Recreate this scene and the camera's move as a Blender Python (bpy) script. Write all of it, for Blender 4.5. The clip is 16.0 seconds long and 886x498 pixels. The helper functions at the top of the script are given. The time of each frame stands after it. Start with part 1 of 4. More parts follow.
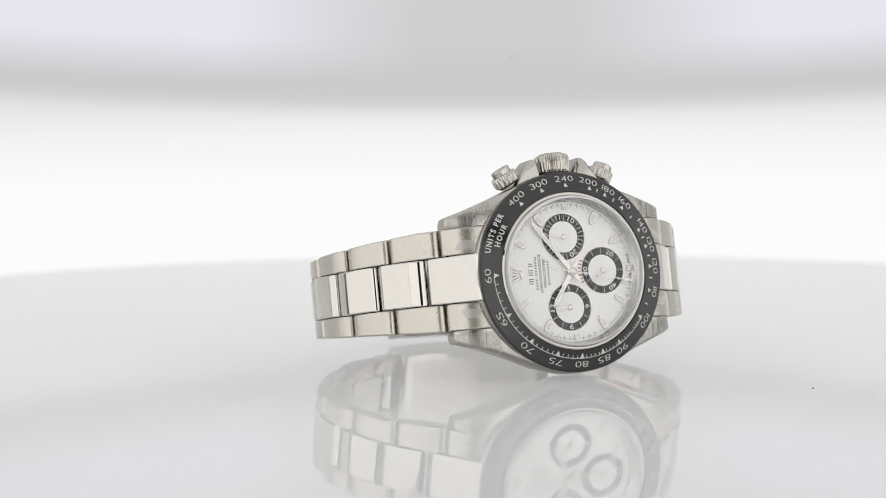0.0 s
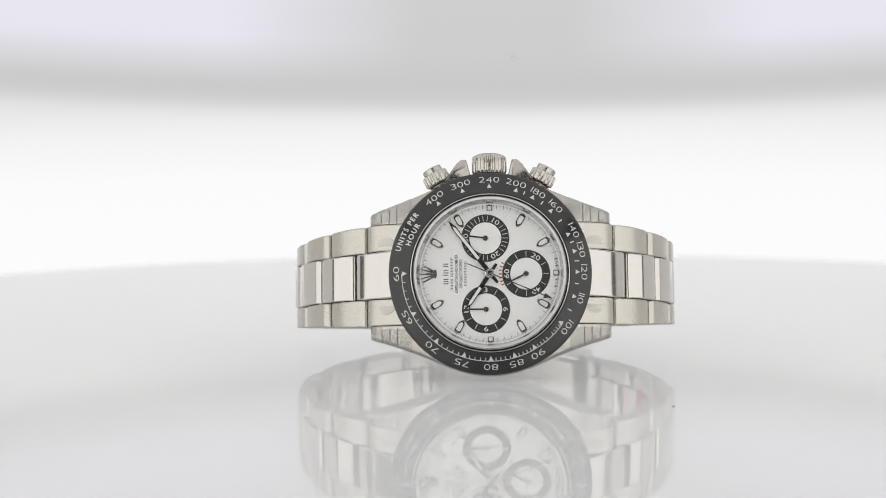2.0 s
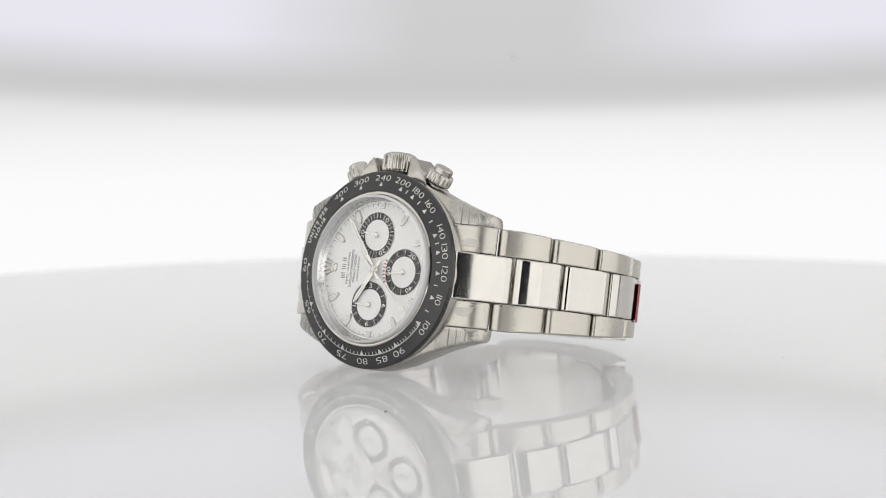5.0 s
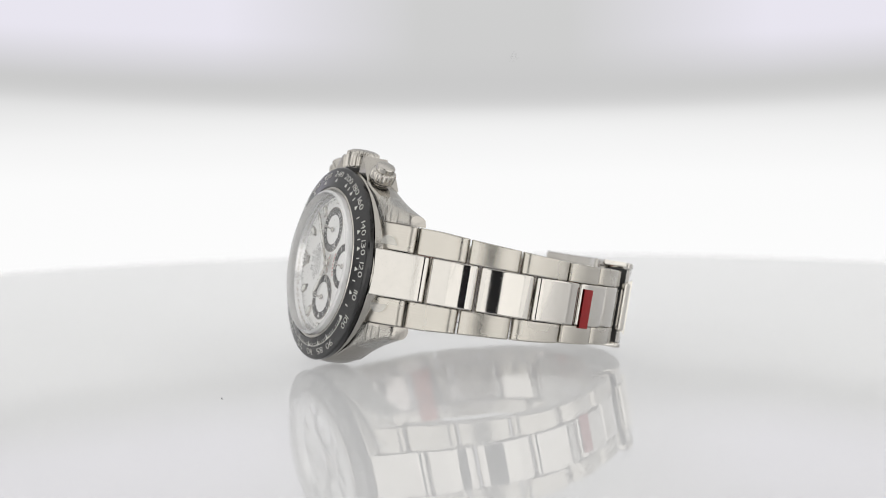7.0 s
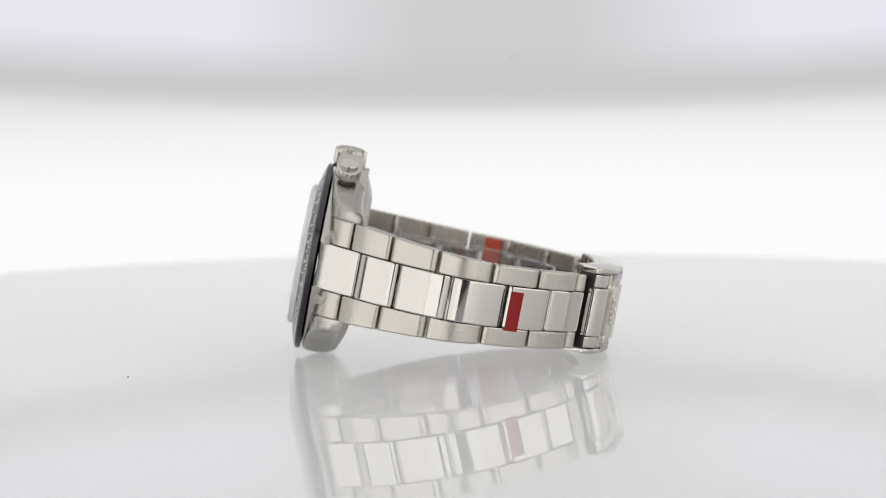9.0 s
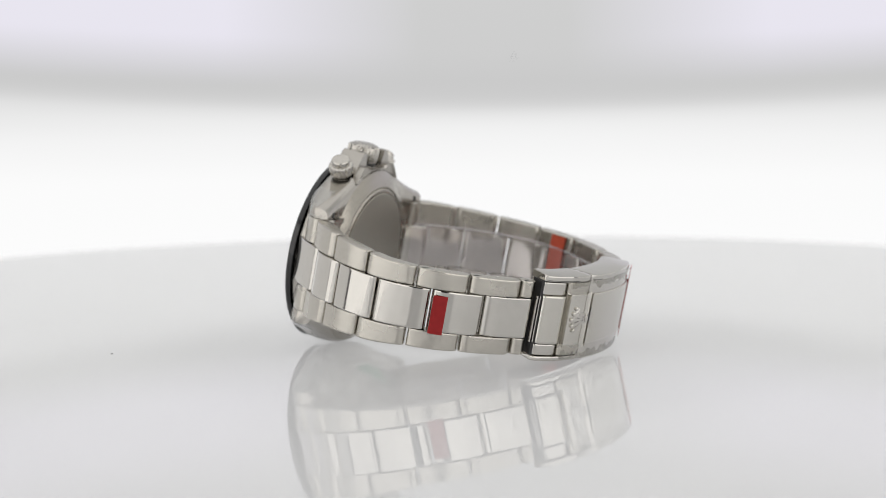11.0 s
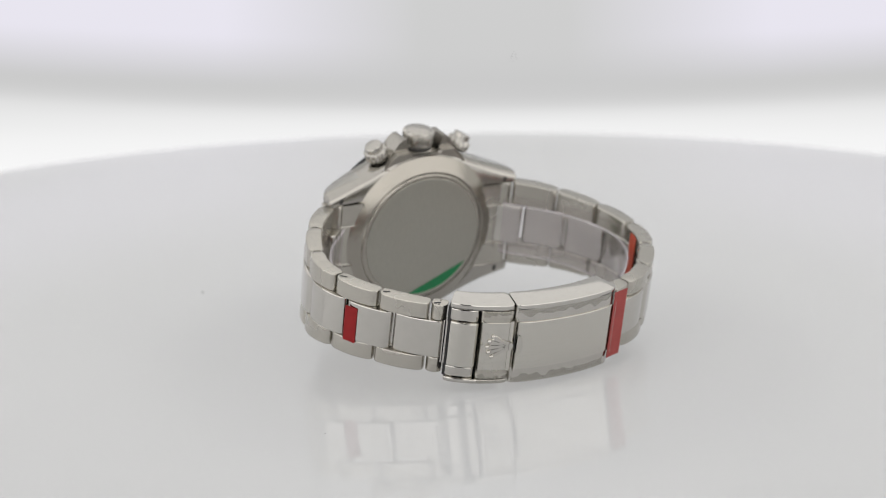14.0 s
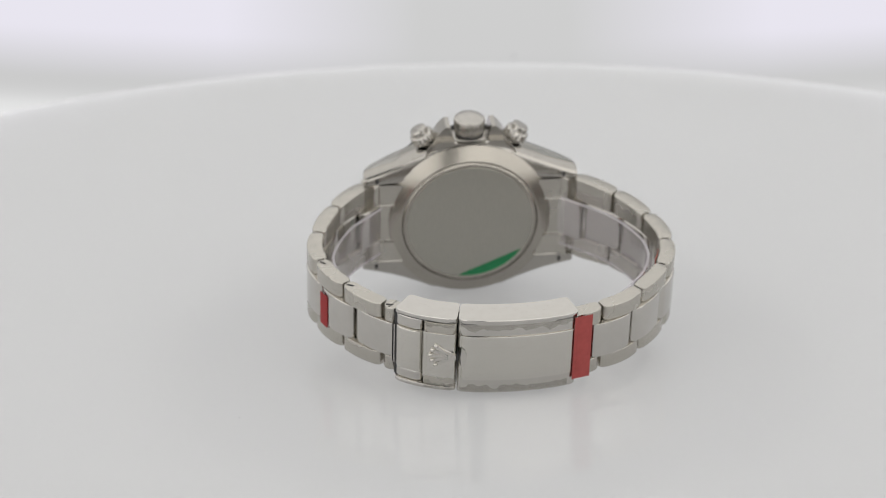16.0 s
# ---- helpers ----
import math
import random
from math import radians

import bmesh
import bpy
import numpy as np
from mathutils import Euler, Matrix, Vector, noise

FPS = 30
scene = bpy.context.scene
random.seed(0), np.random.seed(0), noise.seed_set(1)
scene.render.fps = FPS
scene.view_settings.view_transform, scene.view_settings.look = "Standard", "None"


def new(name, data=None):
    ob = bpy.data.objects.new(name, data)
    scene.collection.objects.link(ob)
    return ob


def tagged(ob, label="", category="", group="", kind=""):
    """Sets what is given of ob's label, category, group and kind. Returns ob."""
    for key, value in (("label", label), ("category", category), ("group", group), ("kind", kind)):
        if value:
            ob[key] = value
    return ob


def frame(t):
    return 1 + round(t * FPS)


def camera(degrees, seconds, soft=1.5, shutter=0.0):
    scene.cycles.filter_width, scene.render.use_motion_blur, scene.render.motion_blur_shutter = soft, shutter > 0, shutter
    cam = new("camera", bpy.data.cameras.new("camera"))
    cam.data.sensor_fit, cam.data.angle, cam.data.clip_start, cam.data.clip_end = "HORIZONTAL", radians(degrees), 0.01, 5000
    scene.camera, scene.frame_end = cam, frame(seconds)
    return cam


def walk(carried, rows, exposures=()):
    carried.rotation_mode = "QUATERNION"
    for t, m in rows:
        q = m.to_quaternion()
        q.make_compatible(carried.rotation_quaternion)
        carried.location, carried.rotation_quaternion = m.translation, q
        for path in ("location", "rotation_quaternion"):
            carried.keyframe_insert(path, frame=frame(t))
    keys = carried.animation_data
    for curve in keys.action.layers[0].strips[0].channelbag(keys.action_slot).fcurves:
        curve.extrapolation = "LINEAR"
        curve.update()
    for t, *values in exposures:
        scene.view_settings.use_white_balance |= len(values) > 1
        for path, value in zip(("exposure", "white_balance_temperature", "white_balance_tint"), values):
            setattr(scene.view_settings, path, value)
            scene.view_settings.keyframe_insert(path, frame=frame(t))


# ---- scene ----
# All watch sizes are in millimetres in its own space: x to 6 o'clock, y into the case, z to 3 o'clock.
MM = 0.001
TILT0, LEVEL, PIVOT = 5.277, -0.486, 20.8175
REACH, ASIDE, ABOVE = 479.97, 9.882, -1.172


def turn_x(a):
    return Matrix.Rotation(radians(a), 4, "X")


def turn_y(a):
    return Matrix.Rotation(radians(a), 4, "Y")


def turn_z(a):
    return Matrix.Rotation(radians(a), 4, "Z")


def shift(x, y, z):
    return Matrix.Translation((x * MM, y * MM, z * MM))


# ---- camera ----
cam = camera(22.112, 16.0, soft=0.95)
cam.data.dof.use_dof, cam.data.dof.focus_distance, cam.data.dof.aperture_fstop = True, 0.446, 19.0
AIM = (turn_y(LEVEL) @ turn_x(TILT0)).inverted()
STAND = shift(0, 0, PIVOT) @ AIM @ shift(-ASIDE, -REACH, -ABOVE) @ turn_x(90)
walk(cam, [(0.0, STAND), (16.0, STAND)])

# the turntable: seconds, degrees of turn, degrees of tilt, millimetres of lift
TURN = [-5.8609e-05, 0.00214505, 0.0048821, -12.675924, 23.5579]
TILT = [(0, 5.28), (9.5, 5.28), (10.0, 5.3), (10.5, 5.62), (11.0, 6.68), (11.5, 8.03), (12.0, 9.45), (12.5, 10.88), (13.0, 12.3), (13.5, 13.73),
        (14.0, 15.15), (14.5, 16.58), (15.0, 18.0), (15.5, 19.4), (16.0, 20.73)]
LIFT = [(0, -0.1), (2, 0.0), (4, 0.0), (6.5, 0.18), (9, 0.42), (10.5, 0.5), (11.5, 0.46), (12.5, 0.14), (14, -0.25), (15, -0.44), (16, -0.64)]


def along(rows, t):
    return float(np.interp(t, [r[0] for r in rows], [r[1] for r in rows]))


def table_pose(t):
    up = AIM.to_3x3() @ Vector((0, 0, along(LIFT, t) * MM))
    spin = float(np.polyval(TURN, t))
    return Matrix.Translation(up) @ shift(0, 0, PIVOT) @ turn_x(along(TILT, t) - TILT0) @ shift(0, 0, -PIVOT) @ turn_z(spin)


TABLE_ROWS = [(i / 4, table_pose(i / 4)) for i in range(65)]
# from the watch's own space to the table's
LIE = shift(0.434, -38.035, PIVOT) @ turn_y(-0.3645) @ turn_x(-11.3827)

# ---- light: an assumed tent, mostly out of view: glowing white fabric panels with dark strips between them ----
world = bpy.data.worlds.new("dark_room")
scene.world = world
world.use_nodes = True
world.node_tree.nodes["Background"].inputs[0].default_value = (0.02, 0.02, 0.022, 1)
world.node_tree.nodes["Background"].inputs[1].default_value = 1.0


# ---- materials ----
def nodes_of(name):
    m = bpy.data.materials.new(name)
    m.use_nodes = True
    t = m.node_tree
    return m, t, t.nodes["Principled BSDF"]


def add(t, kind, **sets):
    n = t.nodes.new(kind)
    for k, v in sets.items():
        n.inputs[k.replace("_", " ")].default_value = v
    return n


def grain(t, stretch, detail=4.0, scale=1.0):
    """A noise in the thing's own space, stretched per axis (cycles per metre)."""
    co = t.nodes.new("ShaderNodeTexCoord")
    mp = add(t, "ShaderNodeMapping", Scale=stretch)
    nz = add(t, "ShaderNodeTexNoise", Scale=scale, Detail=detail)
    t.links.new(co.outputs["Object"], mp.inputs["Vector"])
    t.links.new(mp.outputs["Vector"], nz.inputs["Vector"])
    return nz


def ramp(t, source, stops):
    r = t.nodes.new("ShaderNodeValToRGB")
    while len(r.color_ramp.elements) < len(stops):
        r.color_ramp.elements.new(0.5)
    for e, (p, c) in zip(r.color_ramp.elements, stops):
        e.position = p
        e.color = (*c, 1) if isinstance(c, tuple) else (c, c, c, 1)
    t.links.new(source, r.inputs["Fac"])
    return r


def steel(name, colour, rough, spread, stretch, bump=0.0):
    """Steel: brushed along the length of the part, or polished with faint handling marks."""
    m, t, b = nodes_of(name)
    b.inputs["Metallic"].default_value = 1.0
    fine = grain(t, stretch, 5.0)
    wide = grain(t, (90, 90, 90), 3.0)
    dark = tuple(c * (0.93 if bump else 0.97) for c in colour)
    c = ramp(t, fine.outputs["Fac"], [(0.3, dark), (0.7, colour)])
    t.links.new(c.outputs["Color"], b.inputs["Base Color"])
    mix = t.nodes.new("ShaderNodeMath")
    mix.operation = "MULTIPLY_ADD"
    mix.inputs[1].default_value, mix.inputs[2].default_value = spread, rough - spread / 2
    t.links.new(wide.outputs["Fac"], mix.inputs[0])
    t.links.new(mix.outputs[0], b.inputs["Roughness"])
    if bump:
        bp = add(t, "ShaderNodeBump", Strength=bump, Distance=0.00002)
        t.links.new(fine.outputs["Fac"], bp.inputs["Height"])
        t.links.new(bp.outputs["Normal"], b.inputs["Normal"])
    return m


def plain(name, colour, rough, spread=0.0, spec=0.5, coat=0.0, mottle=0.06, size=900.0):
    m, t, b = nodes_of(name)
    nz = grain(t, (size, size, size), 3.0)
    lo = tuple(max(0, c * (1 - mottle)) for c in colour)
    c = ramp(t, nz.outputs["Fac"], [(0.3, lo), (0.7, colour)])
    t.links.new(c.outputs["Color"], b.inputs["Base Color"])
    b.inputs["Roughness"].default_value = rough
    b.inputs["Specular IOR Level"].default_value = spec
    b.inputs["Coat Weight"].default_value = coat
    return m


def clear(name, tint, veil, veil_colour, ior=1.45, rough=0.05, fall=4.0, gain=0.85):
    """A clear sheet: light passes straight through, with gloss at the surface and a little haze."""
    m, t, b = nodes_of(name)
    t.nodes.remove(b)
    out = t.nodes["Material Output"]
    tr = add(t, "ShaderNodeBsdfTransparent", Color=(*tint, 1))
    df = add(t, "ShaderNodeBsdfDiffuse", Color=(*veil_colour, 1))
    gl = add(t, "ShaderNodeBsdfGlossy", Roughness=rough)
    lw = t.nodes.new("ShaderNodeLayerWeight")
    pw = t.nodes.new("ShaderNodeMath")
    pw.operation = "POWER"
    pw.inputs[1].default_value = fall
    t.links.new(lw.outputs["Facing"], pw.inputs[0])
    fr = t.nodes.new("ShaderNodeMath")
    fr.operation = "MULTIPLY_ADD"
    fr.use_clamp = True
    fr.inputs[1].default_value, fr.inputs[2].default_value = gain, ((ior - 1) / (ior + 1)) ** 2
    t.links.new(pw.outputs[0], fr.inputs[0])
    m1, m2 = t.nodes.new("ShaderNodeMixShader"), t.nodes.new("ShaderNodeMixShader")
    m1.inputs["Fac"].default_value = veil
    t.links.new(tr.outputs[0], m1.inputs[1])
    t.links.new(df.outputs[0], m1.inputs[2])
    t.links.new(fr.outputs[0], m2.inputs["Fac"])
    t.links.new(m1.outputs[0], m2.inputs[1])
    t.links.new(gl.outputs[0], m2.inputs[2])
    t.links.new(m2.outputs[0], out.inputs["Surface"])
    return m


def glow(name, colour, strength):
    m, t, b = nodes_of(name)
    t.nodes.remove(b)
    nz = grain(t, (3, 3, 3), 2.0)
    c = ramp(t, nz.outputs["Fac"], [(0.2, tuple(0.94 * k for k in colour)), (0.8, colour)])
    e = add(t, "ShaderNodeEmission", Strength=strength)
    t.links.new(c.outputs["Color"], e.inputs["Color"])
    t.links.new(e.outputs[0], t.nodes["Material Output"].inputs["Surface"])
    return m


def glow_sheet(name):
    """The backlit sheet: its glow is painted a little dimmer towards its top."""
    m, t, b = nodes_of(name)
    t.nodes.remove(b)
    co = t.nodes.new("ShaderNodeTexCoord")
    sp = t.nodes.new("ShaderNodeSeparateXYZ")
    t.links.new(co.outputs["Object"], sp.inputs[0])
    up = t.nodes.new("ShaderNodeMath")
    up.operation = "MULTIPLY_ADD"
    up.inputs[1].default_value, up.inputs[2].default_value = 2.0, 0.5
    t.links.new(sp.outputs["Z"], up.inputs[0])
    # fall-off of light with height, put into the glow's colour
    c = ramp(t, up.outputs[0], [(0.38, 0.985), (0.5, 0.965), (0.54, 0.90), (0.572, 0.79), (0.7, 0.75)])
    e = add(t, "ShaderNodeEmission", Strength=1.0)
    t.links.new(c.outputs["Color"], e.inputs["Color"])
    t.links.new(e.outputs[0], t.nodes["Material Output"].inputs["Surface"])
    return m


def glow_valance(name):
    """The grey cloth hung before the sheet: painted glow, faintly violet to its sides, faded hem."""
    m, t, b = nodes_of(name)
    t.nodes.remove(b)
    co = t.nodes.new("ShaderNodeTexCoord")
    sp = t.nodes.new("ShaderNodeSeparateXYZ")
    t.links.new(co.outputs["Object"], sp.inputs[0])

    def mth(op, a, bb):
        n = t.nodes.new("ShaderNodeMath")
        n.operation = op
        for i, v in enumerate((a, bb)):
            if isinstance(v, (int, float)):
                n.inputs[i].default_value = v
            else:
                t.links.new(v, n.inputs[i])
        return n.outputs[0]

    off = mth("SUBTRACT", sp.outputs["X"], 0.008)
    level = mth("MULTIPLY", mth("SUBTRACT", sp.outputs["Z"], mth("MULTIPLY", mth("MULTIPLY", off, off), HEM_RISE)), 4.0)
    # light and dark by height are put into the emission colour
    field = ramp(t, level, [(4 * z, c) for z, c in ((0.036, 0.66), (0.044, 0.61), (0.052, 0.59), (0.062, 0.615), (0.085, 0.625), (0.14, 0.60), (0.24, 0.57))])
    # violet light at both sides, added to that colour
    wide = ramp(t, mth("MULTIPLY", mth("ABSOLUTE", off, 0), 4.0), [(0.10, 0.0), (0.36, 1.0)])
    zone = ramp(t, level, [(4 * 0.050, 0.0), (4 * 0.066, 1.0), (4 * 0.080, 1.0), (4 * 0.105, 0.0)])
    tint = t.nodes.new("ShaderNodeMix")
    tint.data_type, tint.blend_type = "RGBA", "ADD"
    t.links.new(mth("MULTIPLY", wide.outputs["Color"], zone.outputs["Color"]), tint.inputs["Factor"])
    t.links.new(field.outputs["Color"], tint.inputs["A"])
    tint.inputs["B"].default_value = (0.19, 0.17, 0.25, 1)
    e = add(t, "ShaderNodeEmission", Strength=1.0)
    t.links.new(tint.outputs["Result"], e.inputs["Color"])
    # blur of the hem's edge, put in as a fade to transparent
    hem_fade = ramp(t, level, [(4 * (HEM - 0.0085), 0.0), (4 * (HEM - 0.005), 0.12), (4 * (HEM - 0.0015), 0.55), (4 * (HEM + 0.0025), 1.0)])
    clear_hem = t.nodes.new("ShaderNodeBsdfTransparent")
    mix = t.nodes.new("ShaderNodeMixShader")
    t.links.new(hem_fade.outputs["Color"], mix.inputs["Fac"])
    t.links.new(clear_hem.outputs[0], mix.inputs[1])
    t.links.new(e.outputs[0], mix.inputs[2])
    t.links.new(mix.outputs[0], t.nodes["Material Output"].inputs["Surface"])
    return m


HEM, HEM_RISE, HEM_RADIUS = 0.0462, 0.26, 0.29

BRUSHED = steel("brushed_steel", (0.535, 0.511, 0.463), 0.27, 0.06, (260, 260, 12000), 0.05)
POLISHED = steel("polished_steel", (0.585, 0.565, 0.53), 0.075, 0.02, (500, 500, 500))
SATIN = steel("satin_case_steel", (0.44, 0.42, 0.385), 0.3, 0.06, (900, 260, 260))
CASE_STEEL = steel("polished_case_steel", (0.46, 0.44, 0.405), 0.2, 0.05, (900, 260, 260))
BACK_STEEL = steel("turned_steel", (0.425, 0.40, 0.355), 0.25, 0.06, (2500, 9000, 2500), 0.12)
BLADE_STEEL = steel("inner_blade_steel", (0.52, 0.50, 0.46), 0.28, 0.08, (260, 260, 5000), 0.15)
KNOB_STEEL = steel("knob_steel", (0.52, 0.50, 0.465), 0.24, 0.04, (400, 400, 400))
DARK_STEEL = steel("dark_polished_steel", (0.5, 0.48, 0.45), 0.07, 0.02, (400, 400, 400))
GOLD = steel("white_gold_trim", (0.58, 0.56, 0.53), 0.17, 0.05, (700, 700, 700))
CERAMIC = plain("black_ceramic", (0.016, 0.016, 0.017), 0.13, spec=0.62, mottle=0.2)
ENGRAVED = plain("platinum_filled_engraving", (0.62, 0.61, 0.58), 0.35, mottle=0.1, size=4000)
LACQUER = plain("white_lacquer_dial", (0.87, 0.87, 0.86), 0.22, coat=0.3, mottle=0.02)
BLACK_INK = plain("black_dial_ink", (0.018, 0.018, 0.018), 0.42, mottle=0.3, size=5000)
GREY_INK = plain("dark_grey_print", (0.07, 0.07, 0.07), 0.5, mottle=0.2)
RED_INK = plain("red_print", (0.50, 0.14, 0.13), 0.5)
HAND_STEEL = steel("polished_white_gold", (0.64, 0.62, 0.58), 0.10, 0.04, (700, 700, 700))
LUME = plain("pale_luminous_paint", (0.76, 0.765, 0.73), 0.5, mottle=0.06, size=5000)
# rubber of the gaskets; also the painted shade in slots and gaps
GASKET_AND_SHADE = plain("black_gasket_and_shade", (0.02, 0.02, 0.02), 0.5)
RED_TAPE = plain("red_sticker", (0.28, 0.012, 0.013), 0.42, spec=0.25, mottle=0.15)
DULL_TAPE = plain("matt_red_tape", (0.34, 0.065, 0.06), 0.6, spec=0.25, mottle=0.15)
ORANGE_TAPE = plain("orange_red_sticker", (0.50, 0.07, 0.03), 0.5, mottle=0.15)
GREEN = plain("green_sticker", (0.005, 0.21, 0.07), 0.4, mottle=0.15)
FILM_GREY = steel("filmed_case_back", (0.44, 0.427, 0.38), 0.4, 0.10, (5000, 700, 900), 0.08)
CLEAR = clear("clear_plastic", (0.95, 0.935, 0.945), 0.10, (0.78, 0.75, 0.77), rough=0.08)
FILM = clear("protective_film", (0.93, 0.93, 0.92), 0.16, (0.75, 0.75, 0.73), 1.5, 0.12)
GLASS = clear("sapphire_glass", (0.99, 0.99, 0.99), 0.012, (0.8, 0.8, 0.8), 1.45, 0.02, 5.0, 1.6)
ACRYLIC = plain("white_glowing_acrylic", (0.335, 0.336, 0.337), 0.014, spec=0.5, mottle=0.012, size=14.0)
CAMERA_DUST = plain("grey_spot", (0.44, 0.44, 0.46), 0.9)
SPECK = plain("dark_dust", (0.05, 0.05, 0.05), 0.7)
ACRYLIC.node_tree.nodes["Principled BSDF"].inputs["IOR"].default_value = 1.29
# milky acrylic: light spreads inside; an added even glow lifts the shade under things
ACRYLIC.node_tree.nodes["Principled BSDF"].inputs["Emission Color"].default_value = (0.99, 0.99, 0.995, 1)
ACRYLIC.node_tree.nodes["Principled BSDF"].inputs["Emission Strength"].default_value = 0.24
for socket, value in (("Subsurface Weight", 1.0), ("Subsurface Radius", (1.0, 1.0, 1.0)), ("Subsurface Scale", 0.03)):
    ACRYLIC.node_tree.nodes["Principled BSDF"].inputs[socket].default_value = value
PEDESTAL = plain("grey_painted_metal", (0.3, 0.3, 0.3), 0.5)
ENGRAVED_WHITE = plain("white_counter_print", (0.72, 0.72, 0.71), 0.5)
FILM_FOLD = plain("film_edge", (0.40, 0.39, 0.37), 0.4)
POLISHED_SATIN = steel("fine_satin_steel", (0.63, 0.61, 0.565), 0.19, 0.04, (150, 150, 5000))
FILM_DARK = clear("dull_film", (0.86, 0.855, 0.835), 0.06, (0.5, 0.5, 0.48), 1.5, 0.3)
# white haze in the colour paints the brightness of the bevelled rim
GLASS_EDGE = clear("glass_edge", (0.95, 0.95, 0.95), 0.5, (0.92, 0.92, 0.92), 1.5, 0.1)
GUARD_EDGE = clear("guard_edge", (0.93, 0.91, 0.93), 0.3, (0.85, 0.82, 0.85), 1.45, 0.1)
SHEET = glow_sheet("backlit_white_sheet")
VALANCE = glow_valance("glowing_valance_cloth")
# unseen panels: each glow is set to the tones reflected in the steel
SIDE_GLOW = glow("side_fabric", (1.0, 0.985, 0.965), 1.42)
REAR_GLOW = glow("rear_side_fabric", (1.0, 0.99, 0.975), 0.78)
BUBBLE = clear("film_bubble", (0.97, 0.97, 0.96), 0.3, (0.9, 0.9, 0.88), 1.5, 0.2)
RING_STEEL = steel("bright_ring_steel", (0.70, 0.70, 0.70), 0.2, 0.04, (600, 600, 600))
FRONT_GLOW = glow("front_fabric", (1.0, 0.985, 0.96), 1.6)
TOP_GLOW = glow("top_fabric", (1.0, 0.99, 0.975), 1.02)
DARK_STRIP = plain("dark_strip_cloth", (0.14, 0.14, 0.145), 0.9, size=200)
LOW_CLOTH = plain("white_cloth", (0.7, 0.7, 0.7), 0.9, size=200)


# ---- mesh tools ----
def part(name, bm, material, parent, label="", smooth=12.0):
    me = bpy.data.meshes.new(name)
    bmesh.ops.recalc_face_normals(bm, faces=bm.faces)
    if smooth:
        for f in bm.faces:
            f.smooth = True
        for e in bm.edges:
            if len(e.link_faces) != 2 or e.calc_face_angle(0) > radians(smooth):
                e.smooth = False
    bm.to_mesh(me)
    bm.free()
    me.materials.append(material)
    ob = new(name, me)
    if parent is not None:
        ob.parent = parent
    if label:
        tagged(ob, label)
    return ob


def on_watch(name, bm, material, label="", smooth=12.0):
    ob = part(name, bm, material, watch, label, smooth)
    ob.matrix_basis = LIE
    return ob


def vert(bm, p):
    return bm.verts.new((p[0] * MM, p[1] * MM, p[2] * MM))


def lathe(bm, profile, steps=128, closed=True, m=None):
    """Turns (radius, depth) round the y axis."""
    rings = []
    for r, y in profile:
        if r < 1e-6:
            rings.append([vert(bm, (0, y, 0))])
        else:
            rings.append([vert(bm, (r * math.cos(2 * math.pi * i / steps), y, r * math.sin(2 * math.pi * i / steps))) for i in range(steps)])
    pairs = list(zip(rings, rings[1:])) + ([(rings[-1], rings[0])] if closed else [])
    for a, b in pairs:
        for i in range(steps):
            j = (i + 1) % steps
            if len(a) == 1 and len(b) == 1:
                continue
            if len(a) == 1:
                bm.faces.new((a[0], b[j], b[i]))
            elif len(b) == 1:
                bm.faces.new((a[i], a[j], b[0]))
            else:
                bm.faces.new((a[i], a[j], b[j], b[i]))
    if m is not None:
        bmesh.ops.transform(bm, matrix=m, verts=[v for r in rings for v in r])
    return rings


def prism(bm, outline, y0, y1, bevel=0.0):
    """An outline in x and z, from depth y0 to y1, with its front edge taken off by bevel."""
    cx = sum(p[0] for p in outline) / len(outline)
    cz = sum(p[1] for p in outline) / len(outline)

    def inset(p, d):
        v = Vector((p[0] - cx, p[1] - cz))
        return (p[0] - v.normalized().x * d, p[1] - v.normalized().y * d)

    loops = []
    levels = [(y1, 0.0), (y0 + bevel * 0.7, 0.0), (y0, bevel)] if bevel else [(y1, 0.0), (y0, 0.0)]
    for y, d in levels:
        loops.append([vert(bm, (*inset(p, d)[:1], y, inset(p, d)[1])) for p in outline])
    n = len(outline)
    for a, b in zip(loops, loops[1:]):
        for i in range(n):
            bm.faces.new((a[i], a[(i + 1) % n], b[(i + 1) % n], b[i]))
    bm.faces.new(loops[0])
    bm.faces.new(loops[-1])


def clock(a, r, y=0.0):
    """The place at a degrees clockwise from 12 and r millimetres from the middle."""
    return (-r * math.cos(radians(a)), y, r * math.sin(radians(a)))


def dial_frame(a, r, y, slope=0.0):
    """Right, up (outwards) and out of the face, at that place; slope: degrees by which the surface falls outwards."""
    right = Vector((math.sin(radians(a)), 0, math.cos(radians(a))))
    out = Vector((-math.cos(radians(a)), 0, math.sin(radians(a))))
    up = out * math.cos(radians(slope)) + Vector((0, 1, 0)) * math.sin(radians(slope))
    face = right.cross(up)
    m = Matrix((right, up, face)).transposed().to_4x4()
    m.translation = Vector(clock(a, r, y)) * MM
    return m


